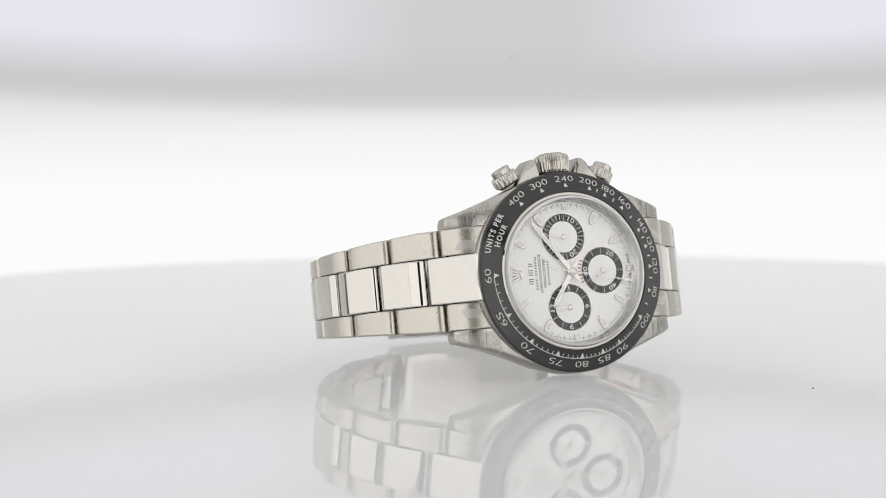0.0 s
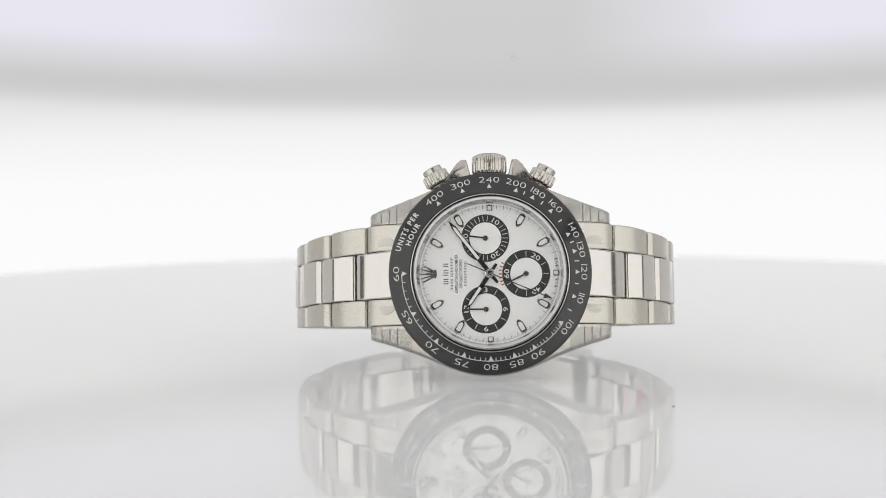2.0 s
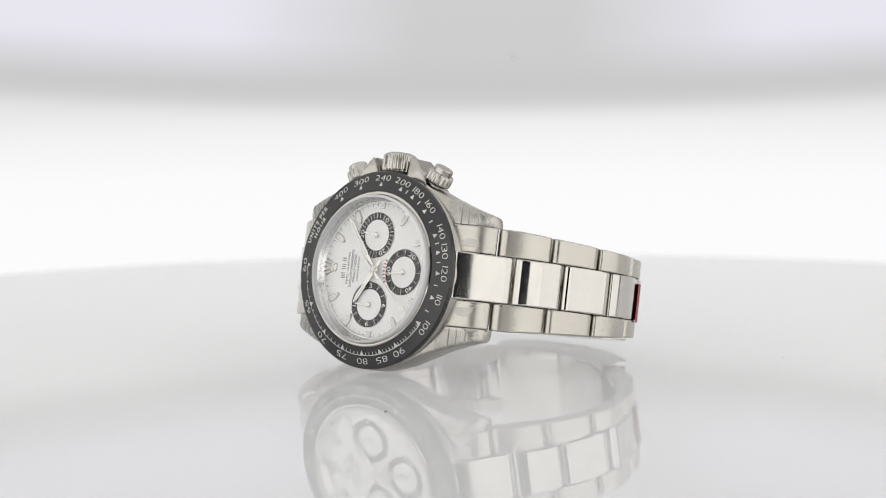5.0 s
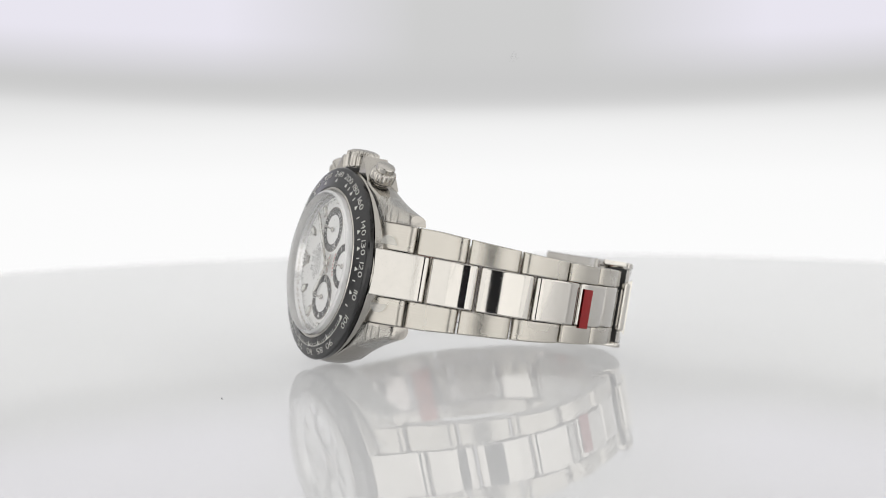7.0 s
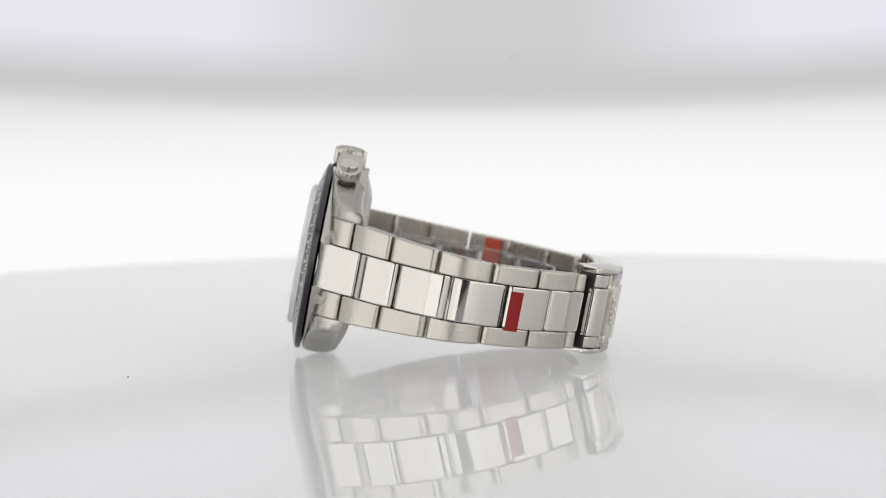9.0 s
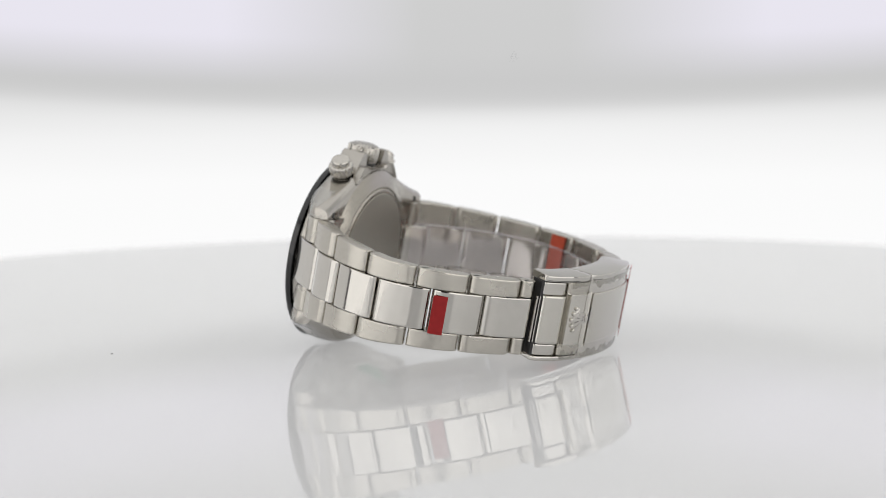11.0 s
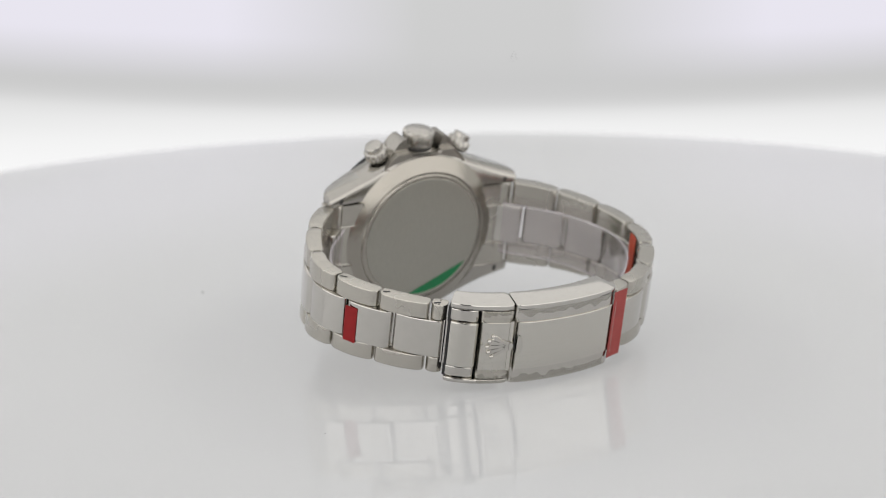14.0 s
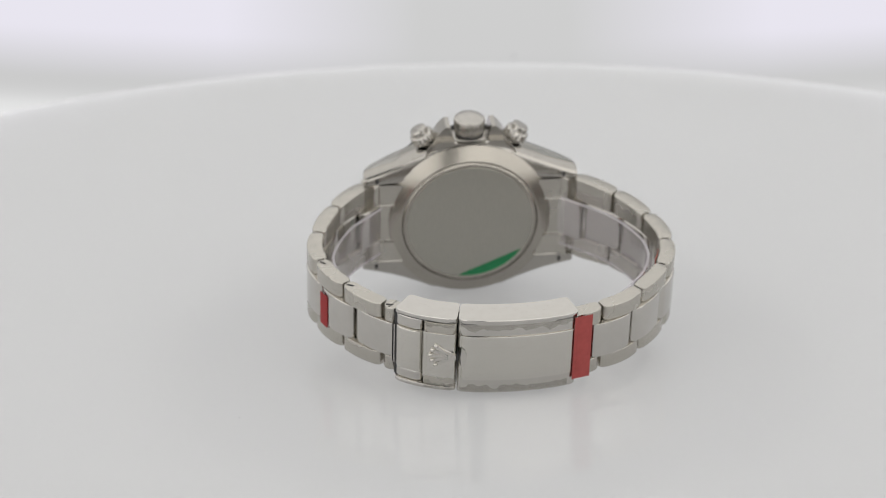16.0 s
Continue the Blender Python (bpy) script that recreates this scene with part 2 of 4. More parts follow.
def lettering(words, height, stretch=1.0, weight=0.0, deep=0.03, spacing=1.0):
    """Words as a mesh, centred, in millimetres, lying in x and y and rising along z."""
    cu = bpy.data.curves.new("words", "FONT")
    cu.body, cu.align_x, cu.align_y = words, "CENTER", "CENTER"
    cu.size, cu.offset, cu.extrude, cu.resolution_u, cu.space_character = 1.0, weight, 0.02, 3, spacing
    ob = bpy.data.objects.new("words", cu)
    scene.collection.objects.link(ob)
    bpy.context.view_layer.update()
    me = bpy.data.meshes.new_from_object(ob)
    bpy.data.objects.remove(ob)
    bm = bmesh.new()
    bm.from_mesh(me)
    bpy.data.meshes.remove(me)
    ys = [v.co.y for v in bm.verts]
    k = height / (max(ys) - min(ys))
    mid = (max(ys) + min(ys)) / 2
    for v in bm.verts:
        v.co = Vector((v.co.x * k * stretch, (v.co.y - mid) * k, deep * (1 if v.co.z > 0 else 0))) * MM
    return bm


def box(bm, xs, ys, zs, m=None):
    vs = [vert(bm, (x, y, z)) for x in xs for y in ys for z in zs]
    for q in ((0, 1, 3, 2), (4, 6, 7, 5), (0, 4, 5, 1), (2, 3, 7, 6), (0, 2, 6, 4), (1, 5, 7, 3)):
        bm.faces.new([vs[i] for i in q])
    if m is not None:
        bmesh.ops.transform(bm, matrix=m, verts=vs)
    return vs


def flat(bm, outline, m, deep=0.05, top=None):
    """A small plate with that outline (millimetres), placed by m, rising by deep; top: how far its upper edge is drawn in."""
    n = len(outline)
    cx, cy = sum(p[0] for p in outline) / n, sum(p[1] for p in outline) / n
    k = 1.0 if top is None else top
    lo = [vert(bm, (x, y, 0)) for x, y in outline]
    hi = [vert(bm, (cx + (x - cx) * k, cy + (y - cy) * k, deep)) for x, y in outline]
    for i in range(n):
        bm.faces.new((lo[i], lo[(i + 1) % n], hi[(i + 1) % n], hi[i]))
    bm.faces.new(hi)
    bm.faces.new(lo)
    bmesh.ops.transform(bm, matrix=m, verts=lo + hi)


# ---- the tent ----
def tent_panel(name, a0, a1, z0, z1, radius, material, label):
    """A curved upright panel round the turntable; degrees from the far side, positive to the left as the camera looks."""
    bm = bmesh.new()
    n = max(4, int(abs(a1 - a0) / 4))
    loops = []
    for k in range(n + 1):
        a = radians(a0 + (a1 - a0) * k / n)
        c, s = math.cos(a), math.sin(a)
        loops.append([bm.verts.new((-r * s, r * c, z)) for r, z in ((radius, z0), (radius, z1), (radius + 0.008, z1), (radius + 0.008, z0))])
    for p, q in zip(loops, loops[1:]):
        for i in range(4):
            bm.faces.new((p[i], q[i], q[(i + 1) % 4], p[(i + 1) % 4]))
    bm.faces.new(loops[0])
    bm.faces.new(loops[-1])
    return tagged(part(name, bm, material, None), label, "tent wall", kind="structure")


def slab(name, x, y, z, material, label, category):
    bm = bmesh.new()
    vs = [bm.verts.new((i, j, k)) for i in x for j in y for k in z]
    for q in ((0, 1, 3, 2), (4, 6, 7, 5), (0, 4, 5, 1), (2, 3, 7, 6), (0, 2, 6, 4), (1, 5, 7, 3)):
        bm.faces.new([vs[i] for i in q])
    return tagged(part(name, bm, material, None, smooth=0), label, category, kind="structure")


RADIUS = 0.62
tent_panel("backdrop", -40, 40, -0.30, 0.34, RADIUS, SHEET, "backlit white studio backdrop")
for name, sign in (("left", 1), ("right", -1)):
    tent_panel("wall_rear_" + name, sign * 40.2, sign * 85.2, -0.30, 0.34, RADIUS, REAR_GLOW, "unseen white fabric wall of an assumed light tent, its glow set dimmer")
    # unseen strip added for the dark bands reflected in the polished links
    tent_panel("wall_dark_strip_" + name, sign * 85.3, sign * 88.4, -0.30, 0.34, RADIUS, DARK_STRIP, "unseen dark strip added between fabric walls of a light tent")
    tent_panel("wall_" + name, sign * 88.5, sign * 150, -0.30, 0.34, RADIUS, SIDE_GLOW, "unseen white glowing fabric wall of an assumed light tent")
    tent_panel("wall_front_" + name, sign * 150.2, 172.5 if sign > 0 else -176.0, -0.30, 0.11, RADIUS, FRONT_GLOW, "unseen white glowing front flap of an assumed light tent")
    tent_panel("wall_front_upper_" + name, sign * 150.2, sign * 170, 0.112, 0.34, RADIUS, FRONT_GLOW, "unseen white glowing front flap of an assumed light tent")


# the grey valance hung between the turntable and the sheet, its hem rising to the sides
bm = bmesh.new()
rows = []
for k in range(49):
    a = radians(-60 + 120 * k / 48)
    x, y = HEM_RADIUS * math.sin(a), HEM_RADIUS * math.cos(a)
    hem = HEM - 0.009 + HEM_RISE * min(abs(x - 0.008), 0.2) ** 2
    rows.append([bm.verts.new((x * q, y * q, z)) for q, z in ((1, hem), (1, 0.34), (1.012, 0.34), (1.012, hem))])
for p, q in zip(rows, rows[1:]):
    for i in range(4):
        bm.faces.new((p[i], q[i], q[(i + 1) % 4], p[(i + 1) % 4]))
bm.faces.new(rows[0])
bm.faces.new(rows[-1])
valance = tagged(part("valance", bm, VALANCE, None), "pale grey cloth valance with painted glow, hung before the backdrop", "valance", kind="structure")
# small disc set on the cloth for a dust spot inside the camera
bm = bmesh.new()
spot = Matrix.Translation((0.0145, 0.2891, 0.0602)) @ turn_z(-2.9) @ turn_x(90)
bmesh.ops.create_circle(bm, cap_ends=True, segments=12, radius=0.00042, matrix=spot)
part("camera_dust", bm, CAMERA_DUST, valance, "small grey disc added for a dust spot in the camera", 0)
# unseen roof, carried forward to thin the shade on the table
slab("ceiling", (-0.64, 0.64), (-0.47, 0.64), (0.345, 0.355), TOP_GLOW, "unseen white glowing fabric roof of an assumed light tent", "ceiling")
slab("floor", (-0.9, 0.9), (-0.9, 0.9), (-0.33, -0.32), LOW_CLOTH, "white cloth floor under the turntable", "floor")

# ---- turntable ----
turntable = tagged(new("turntable"), "round glossy white acrylic turntable, tilting as it turns", "turntable")
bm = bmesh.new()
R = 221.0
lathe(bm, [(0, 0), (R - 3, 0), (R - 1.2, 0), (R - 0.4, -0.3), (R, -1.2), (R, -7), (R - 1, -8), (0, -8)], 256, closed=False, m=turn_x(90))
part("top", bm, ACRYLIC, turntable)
bm = bmesh.new()
lathe(bm, [(0, -8.4), (70, -8.4), (72, -10), (72, -22), (60, -26), (0, -26)], 96, closed=False, m=turn_x(90))
part("hub", bm, PEDESTAL, turntable, "grey round hub under the plate")
bm = bmesh.new()
lathe(bm, [(0, -60), (40, -60), (40, -300), (110, -306), (110, -319), (0, -319)], 64, closed=False, m=turn_x(90))
tagged(part("pedestal", bm, PEDESTAL, None), "grey round pedestal that carries the turntable", "pedestal", kind="structure")

# ---- wristwatch ----
watch = tagged(new("wristwatch"), "steel chronograph wristwatch with white dial, black bezel, on its side", "watch")

# case: middle, four lugs, two crown guards
bm = bmesh.new()
lathe(bm, [(15.5, 2.0), (19.4, 2.0), (19.75, 2.5), (19.95, 4.0), (19.88, 6.0), (19.62, 7.4), (19.0, 8.6), (18.2, 9.0), (15.5, 9.0)], 160)


def lug(bm, sx, sz):
    """One lug: stations along x with its inner and outer side, top and underside."""
    stations = [(3.0, 19.35, 2.2, 8.9), (8.0, 18.3, 2.2, 9.0), (11.5, 16.75, 2.3, 9.0), (14.5, 15.5, 2.6, 9.1), (17.5, 14.35, 3.1, 9.3), (20.0, 13.5, 3.9, 9.6), (21.8, 12.95, 4.75, 9.8),
                (22.9, 12.6, 5.5, 9.95), (23.5, 12.42, 6.4, 10.0), (23.75, 12.3, 7.2, 9.9)]
    loops = []
    for x, zo, yt, yb in stations:
        zi, c = (10.22 if sz > 0 else 9.84), 0.55
        low = min(2.2, (yb - yt) * 0.55)
        ring = [(zi, yt + 0.12), (zi + 0.12, yt), (zo - c, yt), (zo - c * 0.35, yt + c * 0.3), (zo, yt + c), (zo, yb - low), (zo - 0.2, yb - low * 0.55), (zo - 0.7, yb - low * 0.18), (zo - 1.5, yb), (zi, yb)]
        loops.append([vert(bm, (sx * x, y, sz * z)) for z, y in ring])
    for a, b in zip(loops, loops[1:]):
        for i in range(10):
            bm.faces.new((a[i], b[i], b[(i + 1) % 10], a[(i + 1) % 10]))
    bm.faces.new(loops[0])
    bm.faces.new(loops[-1])


case = on_watch("case", bm, CASE_STEEL, "satin steel middle case", 40)
for sx in (1, -1):
    for sz in (1, -1):
        bm = bmesh.new()
        lug(bm, sx, sz)
        part("lug", bm, CASE_STEEL, case, "", 40)
for s in (1, -1):
    bm = bmesh.new()
    prism(bm, [(s * 9.9, 16.9), (s * 8.3, 19.3), (s * 6.5, 21.9), (s * 5.5, 22.75), (s * 4.5, 22.75), (s * 4.2, 21.6), (s * 3.75, 19.8), (s * 3.7, 17)], 2.3, 7.6, 0.5)
    part("crown_guard", bm, CASE_STEEL, case, "polished crown guard", 40)
bm = bmesh.new()
prism(bm, [(-10.2, 16.6), (-8.4, 18.8), (-7.2, 19.9), (-3.9, 19.9), (-3.6, 19.3), (3.6, 19.3), (3.9, 19.9), (7.2, 19.9), (8.4, 18.8), (10.2, 16.6)], 8.6, 6.9, 0.6)
part("crown_guard_base", bm, SATIN, case, "polished flank under the crown", 40)

# protective film strips stuck over the lugs and end links
for sx in (1, -1):
    for sz in (1, -1):
        bm = bmesh.new()
        rows = [(15.5, 15.1, 2.75), (17.5, 14.35, 3.1), (20.0, 13.5, 3.9), (21.8, 12.95, 4.75), (22.9, 12.6, 5.5), (23.5, 12.42, 6.4)]
        loops = [[vert(bm, (sx * x, y - 0.1, sz * 10.5)), vert(bm, (sx * x, y - 0.1, sz * (zo - 0.4))), vert(bm, (sx * x, y + 0.55, sz * (zo + 0.1))), vert(bm, (sx * x, max(7.1, y + 0.8), sz * (zo + 0.1)))] for x, zo, y in rows]
        for a, b in zip(loops, loops[1:]):
            for i in range(3):
                bm.faces.new((a[i], b[i], b[i + 1], a[i + 1]))
        p = part("protective_film", bm, FILM, case, "clear film stuck round a lug")
        for x, zo, yt in ((18.4, 14.0, 3.35), (19.9, 13.5, 3.85), (21.6, 13.05, 4.6)):
            bm = bmesh.new()
            box(bm, (sx * (x - 0.06), sx * (x + 0.06)), (yt - 0.17, yt - 0.1), (sz * 10.4, sz * (zo - 0.4)))
            part("film_fold", bm, FILM_FOLD, p)

# lug holes seen from behind
for sx in (1, -1):
    for sz in (1, -1):
        bm = bmesh.new()
        box(bm, (sx * 20.5, sx * 21.1), (9.3, 9.83), (sz * 10.5, sz * 11.6))
        part("spring_bar_slot", bm, GASKET_AND_SHADE, case)

# bezel with its engraved scale
bm = bmesh.new()
lathe(bm, [(15.55, 1.0), (15.55, -0.65), (15.75, -0.8), (15.85, -0.768), (19.0, 0.218), (19.15, 0.25), (19.65, 0.42), (19.85, 0.75), (19.7, 1.6), (17, 1.9)], 200)
bezel = on_watch("bezel", bm, CERAMIC, "black ceramic bezel with engraved speed scale")
SLOPE = math.degrees(math.atan2(1.05, 3.35))


def bezel_y(r):
    return -0.8 + (r - 15.75) * 1.05 / 3.35 - 0.012


def numerals(words, height, width, gap):
    """Figures set side by side, each of the same width but for the narrow ones."""
    out, at = bmesh.new(), 0.0
    for c in words:
        w = lettering(c, height, 1.0, -0.012, 0.02)
        lo, hi = min(v.co.x for v in w.verts), max(v.co.x for v in w.verts)
        wide = (hi - lo) * 1.35 if c == "1" else width * MM
        for v in w.verts:
            v.co.x = at + (v.co.x - lo) * wide / (hi - lo)
        at += wide + gap * MM
        w.to_mesh(tmp := bpy.data.meshes.new("tmp"))
        out.from_mesh(tmp)
        bpy.data.meshes.remove(tmp)
        w.free()
    for v in out.verts:
        v.co.x -= (at - gap * MM) / 2
    return out


def speed(n):
    return 360.0 * 60.0 / n


for n in (400, 300, 240, 200, 180, 160, 140, 130, 120, 110, 100, 90, 85, 80, 75, 70, 65, 60):
    a = speed(n)
    w = numerals(str(n), 1.2, 1.16 if n > 99 else 1.3, 0.25)
    aside = {200: -1.3, 180: 1.5, 140: -0.8}.get(n, 0.0)
    bmesh.ops.transform(w, matrix=dial_frame(a + aside, 18.35, bezel_y(18.35), SLOPE), verts=w.verts)
    part("numeral", w, ENGRAVED, bezel, "", 0)
    bm = bmesh.new()
    if n > 100:
        flat(bm, [(-0.46, -0.42), (0.46, -0.42), (0, 0.5)], dial_frame(a, 17.05, bezel_y(17.05), SLOPE), 0.02)
    else:
        flat(bm, [(-0.5, 0.45), (0, -0.55), (0.5, 0.45)], dial_frame(a, 16.75, bezel_y(16.75), SLOPE), 0.02)
    part("triangle_mark", bm, ENGRAVED, bezel, "", 0)
for n in (190, 170, 150, 135, 125, 115, 105):
    bm = bmesh.new()
    flat(bm, [(-0.11, -0.42), (0.11, -0.42), (0.11, 0.42), (-0.11, 0.42)], dial_frame(speed(n), 17.05, bezel_y(17.05), SLOPE), 0.02)
    part("line_mark", bm, ENGRAVED, bezel, "", 0)
for n in range(61, 100):
    if n % 5:
        bm = bmesh.new()
        flat(bm, [(-0.07, -0.3), (0.07, -0.3), (0.07, 0.25), (-0.07, 0.25)], dial_frame(speed(n), 16.9, bezel_y(16.9), SLOPE), 0.02)
        part("fine_mark", bm, ENGRAVED, bezel, "", 0)
bm = bmesh.new()
steps = 90
ring = []
for i in range(steps + 1):
    a = 216 + 144 * i / steps
    ring.append([Vector(clock(a, r, bezel_y(r) - 0.012)) for r in (17.16, 17.3)])
vs = [[vert(bm, p) for p in pr] for pr in ring]
for p, q in zip(vs, vs[1:]):
    bm.faces.new((p[0], q[0], q[1], p[1]))
part("scale_arc", bm, ENGRAVED, bezel, "", 0)
for words, r, a in (("UNITS PER", 18.5, 27.0), ("HOUR", 16.95, 27.0)):
    w = lettering(words, 1.14, 0.94, 0.022, 0.02, 1.28)
    arc = 1.0 / r
    for v in w.verts:
        x, y, z = v.co / MM
        f = dial_frame(a + math.degrees(x * arc), r, bezel_y(r), SLOPE)
        v.co = f @ (Vector((0, y, z)) * MM)
    part("lettering", w, ENGRAVED, bezel, "", 0)

# crystal and its steel seat
bm = bmesh.new()
lathe(bm, [(15.55, 1.2), (15.55, -0.75), (15.35, -0.9), (15.05, -0.9), (14.9, -0.4), (14.9, 1.2)], 160)
on_watch("crystal_seat", bm, DARK_STEEL, "polished steel ring round the crystal")
bm = bmesh.new()
lathe(bm, [(0, -2.1), (14.3, -2.1)], 128, closed=False)
crystal = on_watch("crystal", bm, GLASS, "clear flat sapphire crystal")
crystal.visible_shadow = False
bm = bmesh.new()
lathe(bm, [(14.3, -2.1), (14.8, -1.7), (14.88, -0.3), (14.6, -0.3), (14.3, -1.9)], 128)
part("crystal_edge", bm, GLASS_EDGE, crystal, "bevelled glass edge with painted white haze")
bm = bmesh.new()
lathe(bm, [(14.9, -0.4), (13.8, 1.05), (14.9, 1.05)], 160)
inner_ring = on_watch("inner_ring", bm, RING_STEEL, "polished steel inner ring round the dial")
RING_SLOPE = -math.degrees(math.atan2(1.45, 1.1))
for i in range(60):
    bm = bmesh.new()
    for k, (h, w) in enumerate(((0.22, 0.05), (0.22, 0.08), (0.22, 0.04), (0.22, 0.07), (0.22, 0.06))):
        c = (k - 2) * 0.22
        flat(bm, [(c - w, -h), (c + w, -h), (c + w, h), (c - w, h)], dial_frame(6 * i + 3, 14.28, 0.40, RING_SLOPE), 0.015)
    part("engraving_bars", bm, KNOB_STEEL, inner_ring, "", 0)

# dial
DIAL = 1.05
bm = bmesh.new()
lathe(bm, [(0, DIAL), (13.9, DIAL), (13.9, DIAL + 0.5), (0, DIAL + 0.5)], 128, closed=False)
dial = on_watch("dial", bm, LACQUER, "white lacquer dial")
for i in range(300):
    a = 1.2 * i
    r0, r1, w = (12.75, 13.6, 0.075) if i % 25 == 0 else (12.75, 13.55, 0.05) if i % 5 == 0 else (13.15, 13.5, 0.028)
    bm = bmesh.new()
    flat(bm, [(-w, r0 - 13.2), (w, r0 - 13.2), (w, r1 - 13.2), (-w, r1 - 13.2)], dial_frame(a, 13.2, DIAL - 0.004), 0.012)
    if i % 5 == 0:
        part("minute_mark", bm, GREY_INK, dial, "", 0)
    else:
        if i == 1:
            fine = bmesh.new()
        bm.to_mesh(tmp := bpy.data.meshes.new("tmp"))
        fine.from_mesh(tmp)
        bpy.data.meshes.remove(tmp)
        bm.free()
tagged(part("fine_minute_track", fine, GREY_INK, dial, "", 0), kind="stuff")


def marker(a, r, outline, lume):
    m = dial_frame(a, r, DIAL - 0.004)
    bm = bmesh.new()
    flat(bm, outline, m, 0.38, 0.88)
    k = part("hour_marker", bm, GOLD, dial, "white gold hour marker", 20)
    bm = bmesh.new()
    flat(bm, [(x * lume, y * lume) for x, y in outline], m @ shift(0, 0, 0.36), 0.05)
    part("luminous_fill", bm, LUME, k, "", 0)


PENT = [(-0.7, -0.7), (-0.32, -1.4), (0, -1.6), (0.32, -1.4), (0.7, -0.7), (0.72, 1.0), (0.55, 1.35), (0, 1.45), (-0.55, 1.35), (-0.72, 1.0)]
SQUARE = [(-0.62, -0.55), (0.62, -0.55), (0.62, 0.5), (0.45, 0.68), (-0.45, 0.68), (-0.62, 0.5)]
for h in (1, 2, 4, 5, 7, 8, 10, 11):
    marker(30 * h, 12.0, PENT, 0.62)
for h in (3, 6, 9):
    marker(30 * h, 12.85, SQUARE, 0.62)
# emblem at 12: a plain fan of five rods over a bar
bm = bmesh.new()
badge = dial_frame(0, 11.9, DIAL - 0.004)
for k in range(-2, 3):
    m = badge @ shift(0.26 * k, -0.85, 0) @ turn_z(-15 * k)
    tall = 2.45 - 0.1 * abs(k)
    flat(bm, [(-0.2, 0), (0.2, 0), (0.1, tall), (-0.1, tall)], m, 0.3, 0.85)
    bmesh.ops.create_icosphere(bm, subdivisions=2, radius=0.2 * MM, matrix=m @ shift(0, tall + 0.1, 0.12))
flat(bm, [(0.95 * math.cos(a), -1.15 + 0.38 * math.sin(a)) for a in np.linspace(0, 2 * math.pi, 20, endpoint=False)], badge, 0.3, 0.85)
part("emblem", bm, GOLD, dial, "white gold fan-shaped emblem", 20)

# small writing under the emblem: the upper lines are plain bars
for r, h, w, words in ((8.0, 1.25, 4.3, None), (6.85, 0.62, 6.6, None), (5.95, 0.6, 7.6, "SUPERLATIVE CHRONOMETER"), (5.08, 0.6, 5.7, "OFFICIALLY CERTIFIED"), (4.2, 0.62, 5.0, None)):
    m = dial_frame(0, r + 0.65, DIAL - 0.004)
    if words:
        wbm = lettering(words, h, 1.0, 0.018, 0.012)
        xs = [v.co.x for v in wbm.verts]
        k = w * MM / (max(xs) - min(xs))
        for v in wbm.verts:
            v.co.x *= k
        bmesh.ops.transform(wbm, matrix=m, verts=wbm.verts)
        part("lettering", wbm, GREY_INK, dial, "", 0)
    else:
        n = 10 if h > 1 else 22 if w > 6 else 16
        step, wide = w / n, 0.2
        for k in range(n):
            if (w > 6 and k == 8) or (h > 1 and k % 4 == 3):
                continue
            bm = bmesh.new()
            c = -w / 2 + step * (k + 0.5)
            flat(bm, [(c - step * wide, -h * 0.4), (c + step * wide, -h * 0.4), (c + step * wide, h * 0.4), (c - step * wide, h * 0.4)], m, 0.012)
            part("writing_bar", bm, GREY_INK, dial, "", 0)
for k in range(7):
    bm = bmesh.new()
    flat(bm, [(-0.15, -0.29), (0.15, -0.29), (0.15, 0.29), (-0.15, 0.29)], shift(7.05, 0, -0.1) @ dial_frame((k - 3) * 8.2, 5.05, DIAL - 0.004), 0.012)
    part("red_writing_bar", bm, RED_INK, dial, "", 0)
for words, a in (("SWISS", 188.8), ("MADE", 171.2)):
    wbm = lettering(words, 0.5, 1.0, 0.0, 0.012)
    bmesh.ops.transform(wbm, matrix=dial_frame(a, 13.75, DIAL - 0.02) @ turn_z(180) @ shift(0, 0.65, 0), verts=wbm.verts)
    part("lettering", wbm, GREY_INK, dial, "", 0)

# three counters
COUNTERS = {"minutes": (-0.87, 6.95), "seconds": (7.05, -0.1), "hours": (-0.87, -7.02)}


def counter(cx, cz, numbers, ticks, long_every):
    base = shift(cx, 0, cz)
    bm = bmesh.new()
    lathe(bm, [(3.15, DIAL - 0.05), (4.5, DIAL - 0.05), (4.58, DIAL + 0.02), (3.1, DIAL + 0.02)], 96, m=base)
    ring = part("counter_ring", bm, BLACK_INK, dial, "black counter ring")
    bm = bmesh.new()
    lathe(bm, [(4.5, DIAL - 0.02), (4.56, DIAL - 0.1), (4.68, DIAL - 0.1), (4.72, DIAL - 0.004)], 96, m=base)
    part("counter_rim", bm, GOLD, ring, "thin bright rim")
    for a, s in numbers:
        w = lettering(s, 0.95, 1.42, 0.004, 0.012)
        bmesh.ops.transform(w, matrix=base @ dial_frame(a, 3.83, DIAL - 0.055), verts=w.verts)
        part("numeral", w, ENGRAVED_WHITE, ring, "", 0)
    for i in range(ticks):
        a = 360.0 * i / ticks
        if any(abs((a - b + 180) % 360 - 180) < 15 * len(s) ** 0.4 for b, s in numbers):
            continue
        r0 = 3.35 if i % long_every == 0 else 3.8
        bm = bmesh.new()
        flat(bm, [(-0.05, r0 - 4), (0.05, r0 - 4), (0.05, 0.4), (-0.05, 0.4)], base @ dial_frame(a, 4.0, DIAL - 0.055), 0.012)
        part("counter_mark", bm, ENGRAVED_WHITE, ring, "", 0)


counter(*COUNTERS["minutes"], [(120, "10"), (240, "20"), (0, "30")], 30, 1)
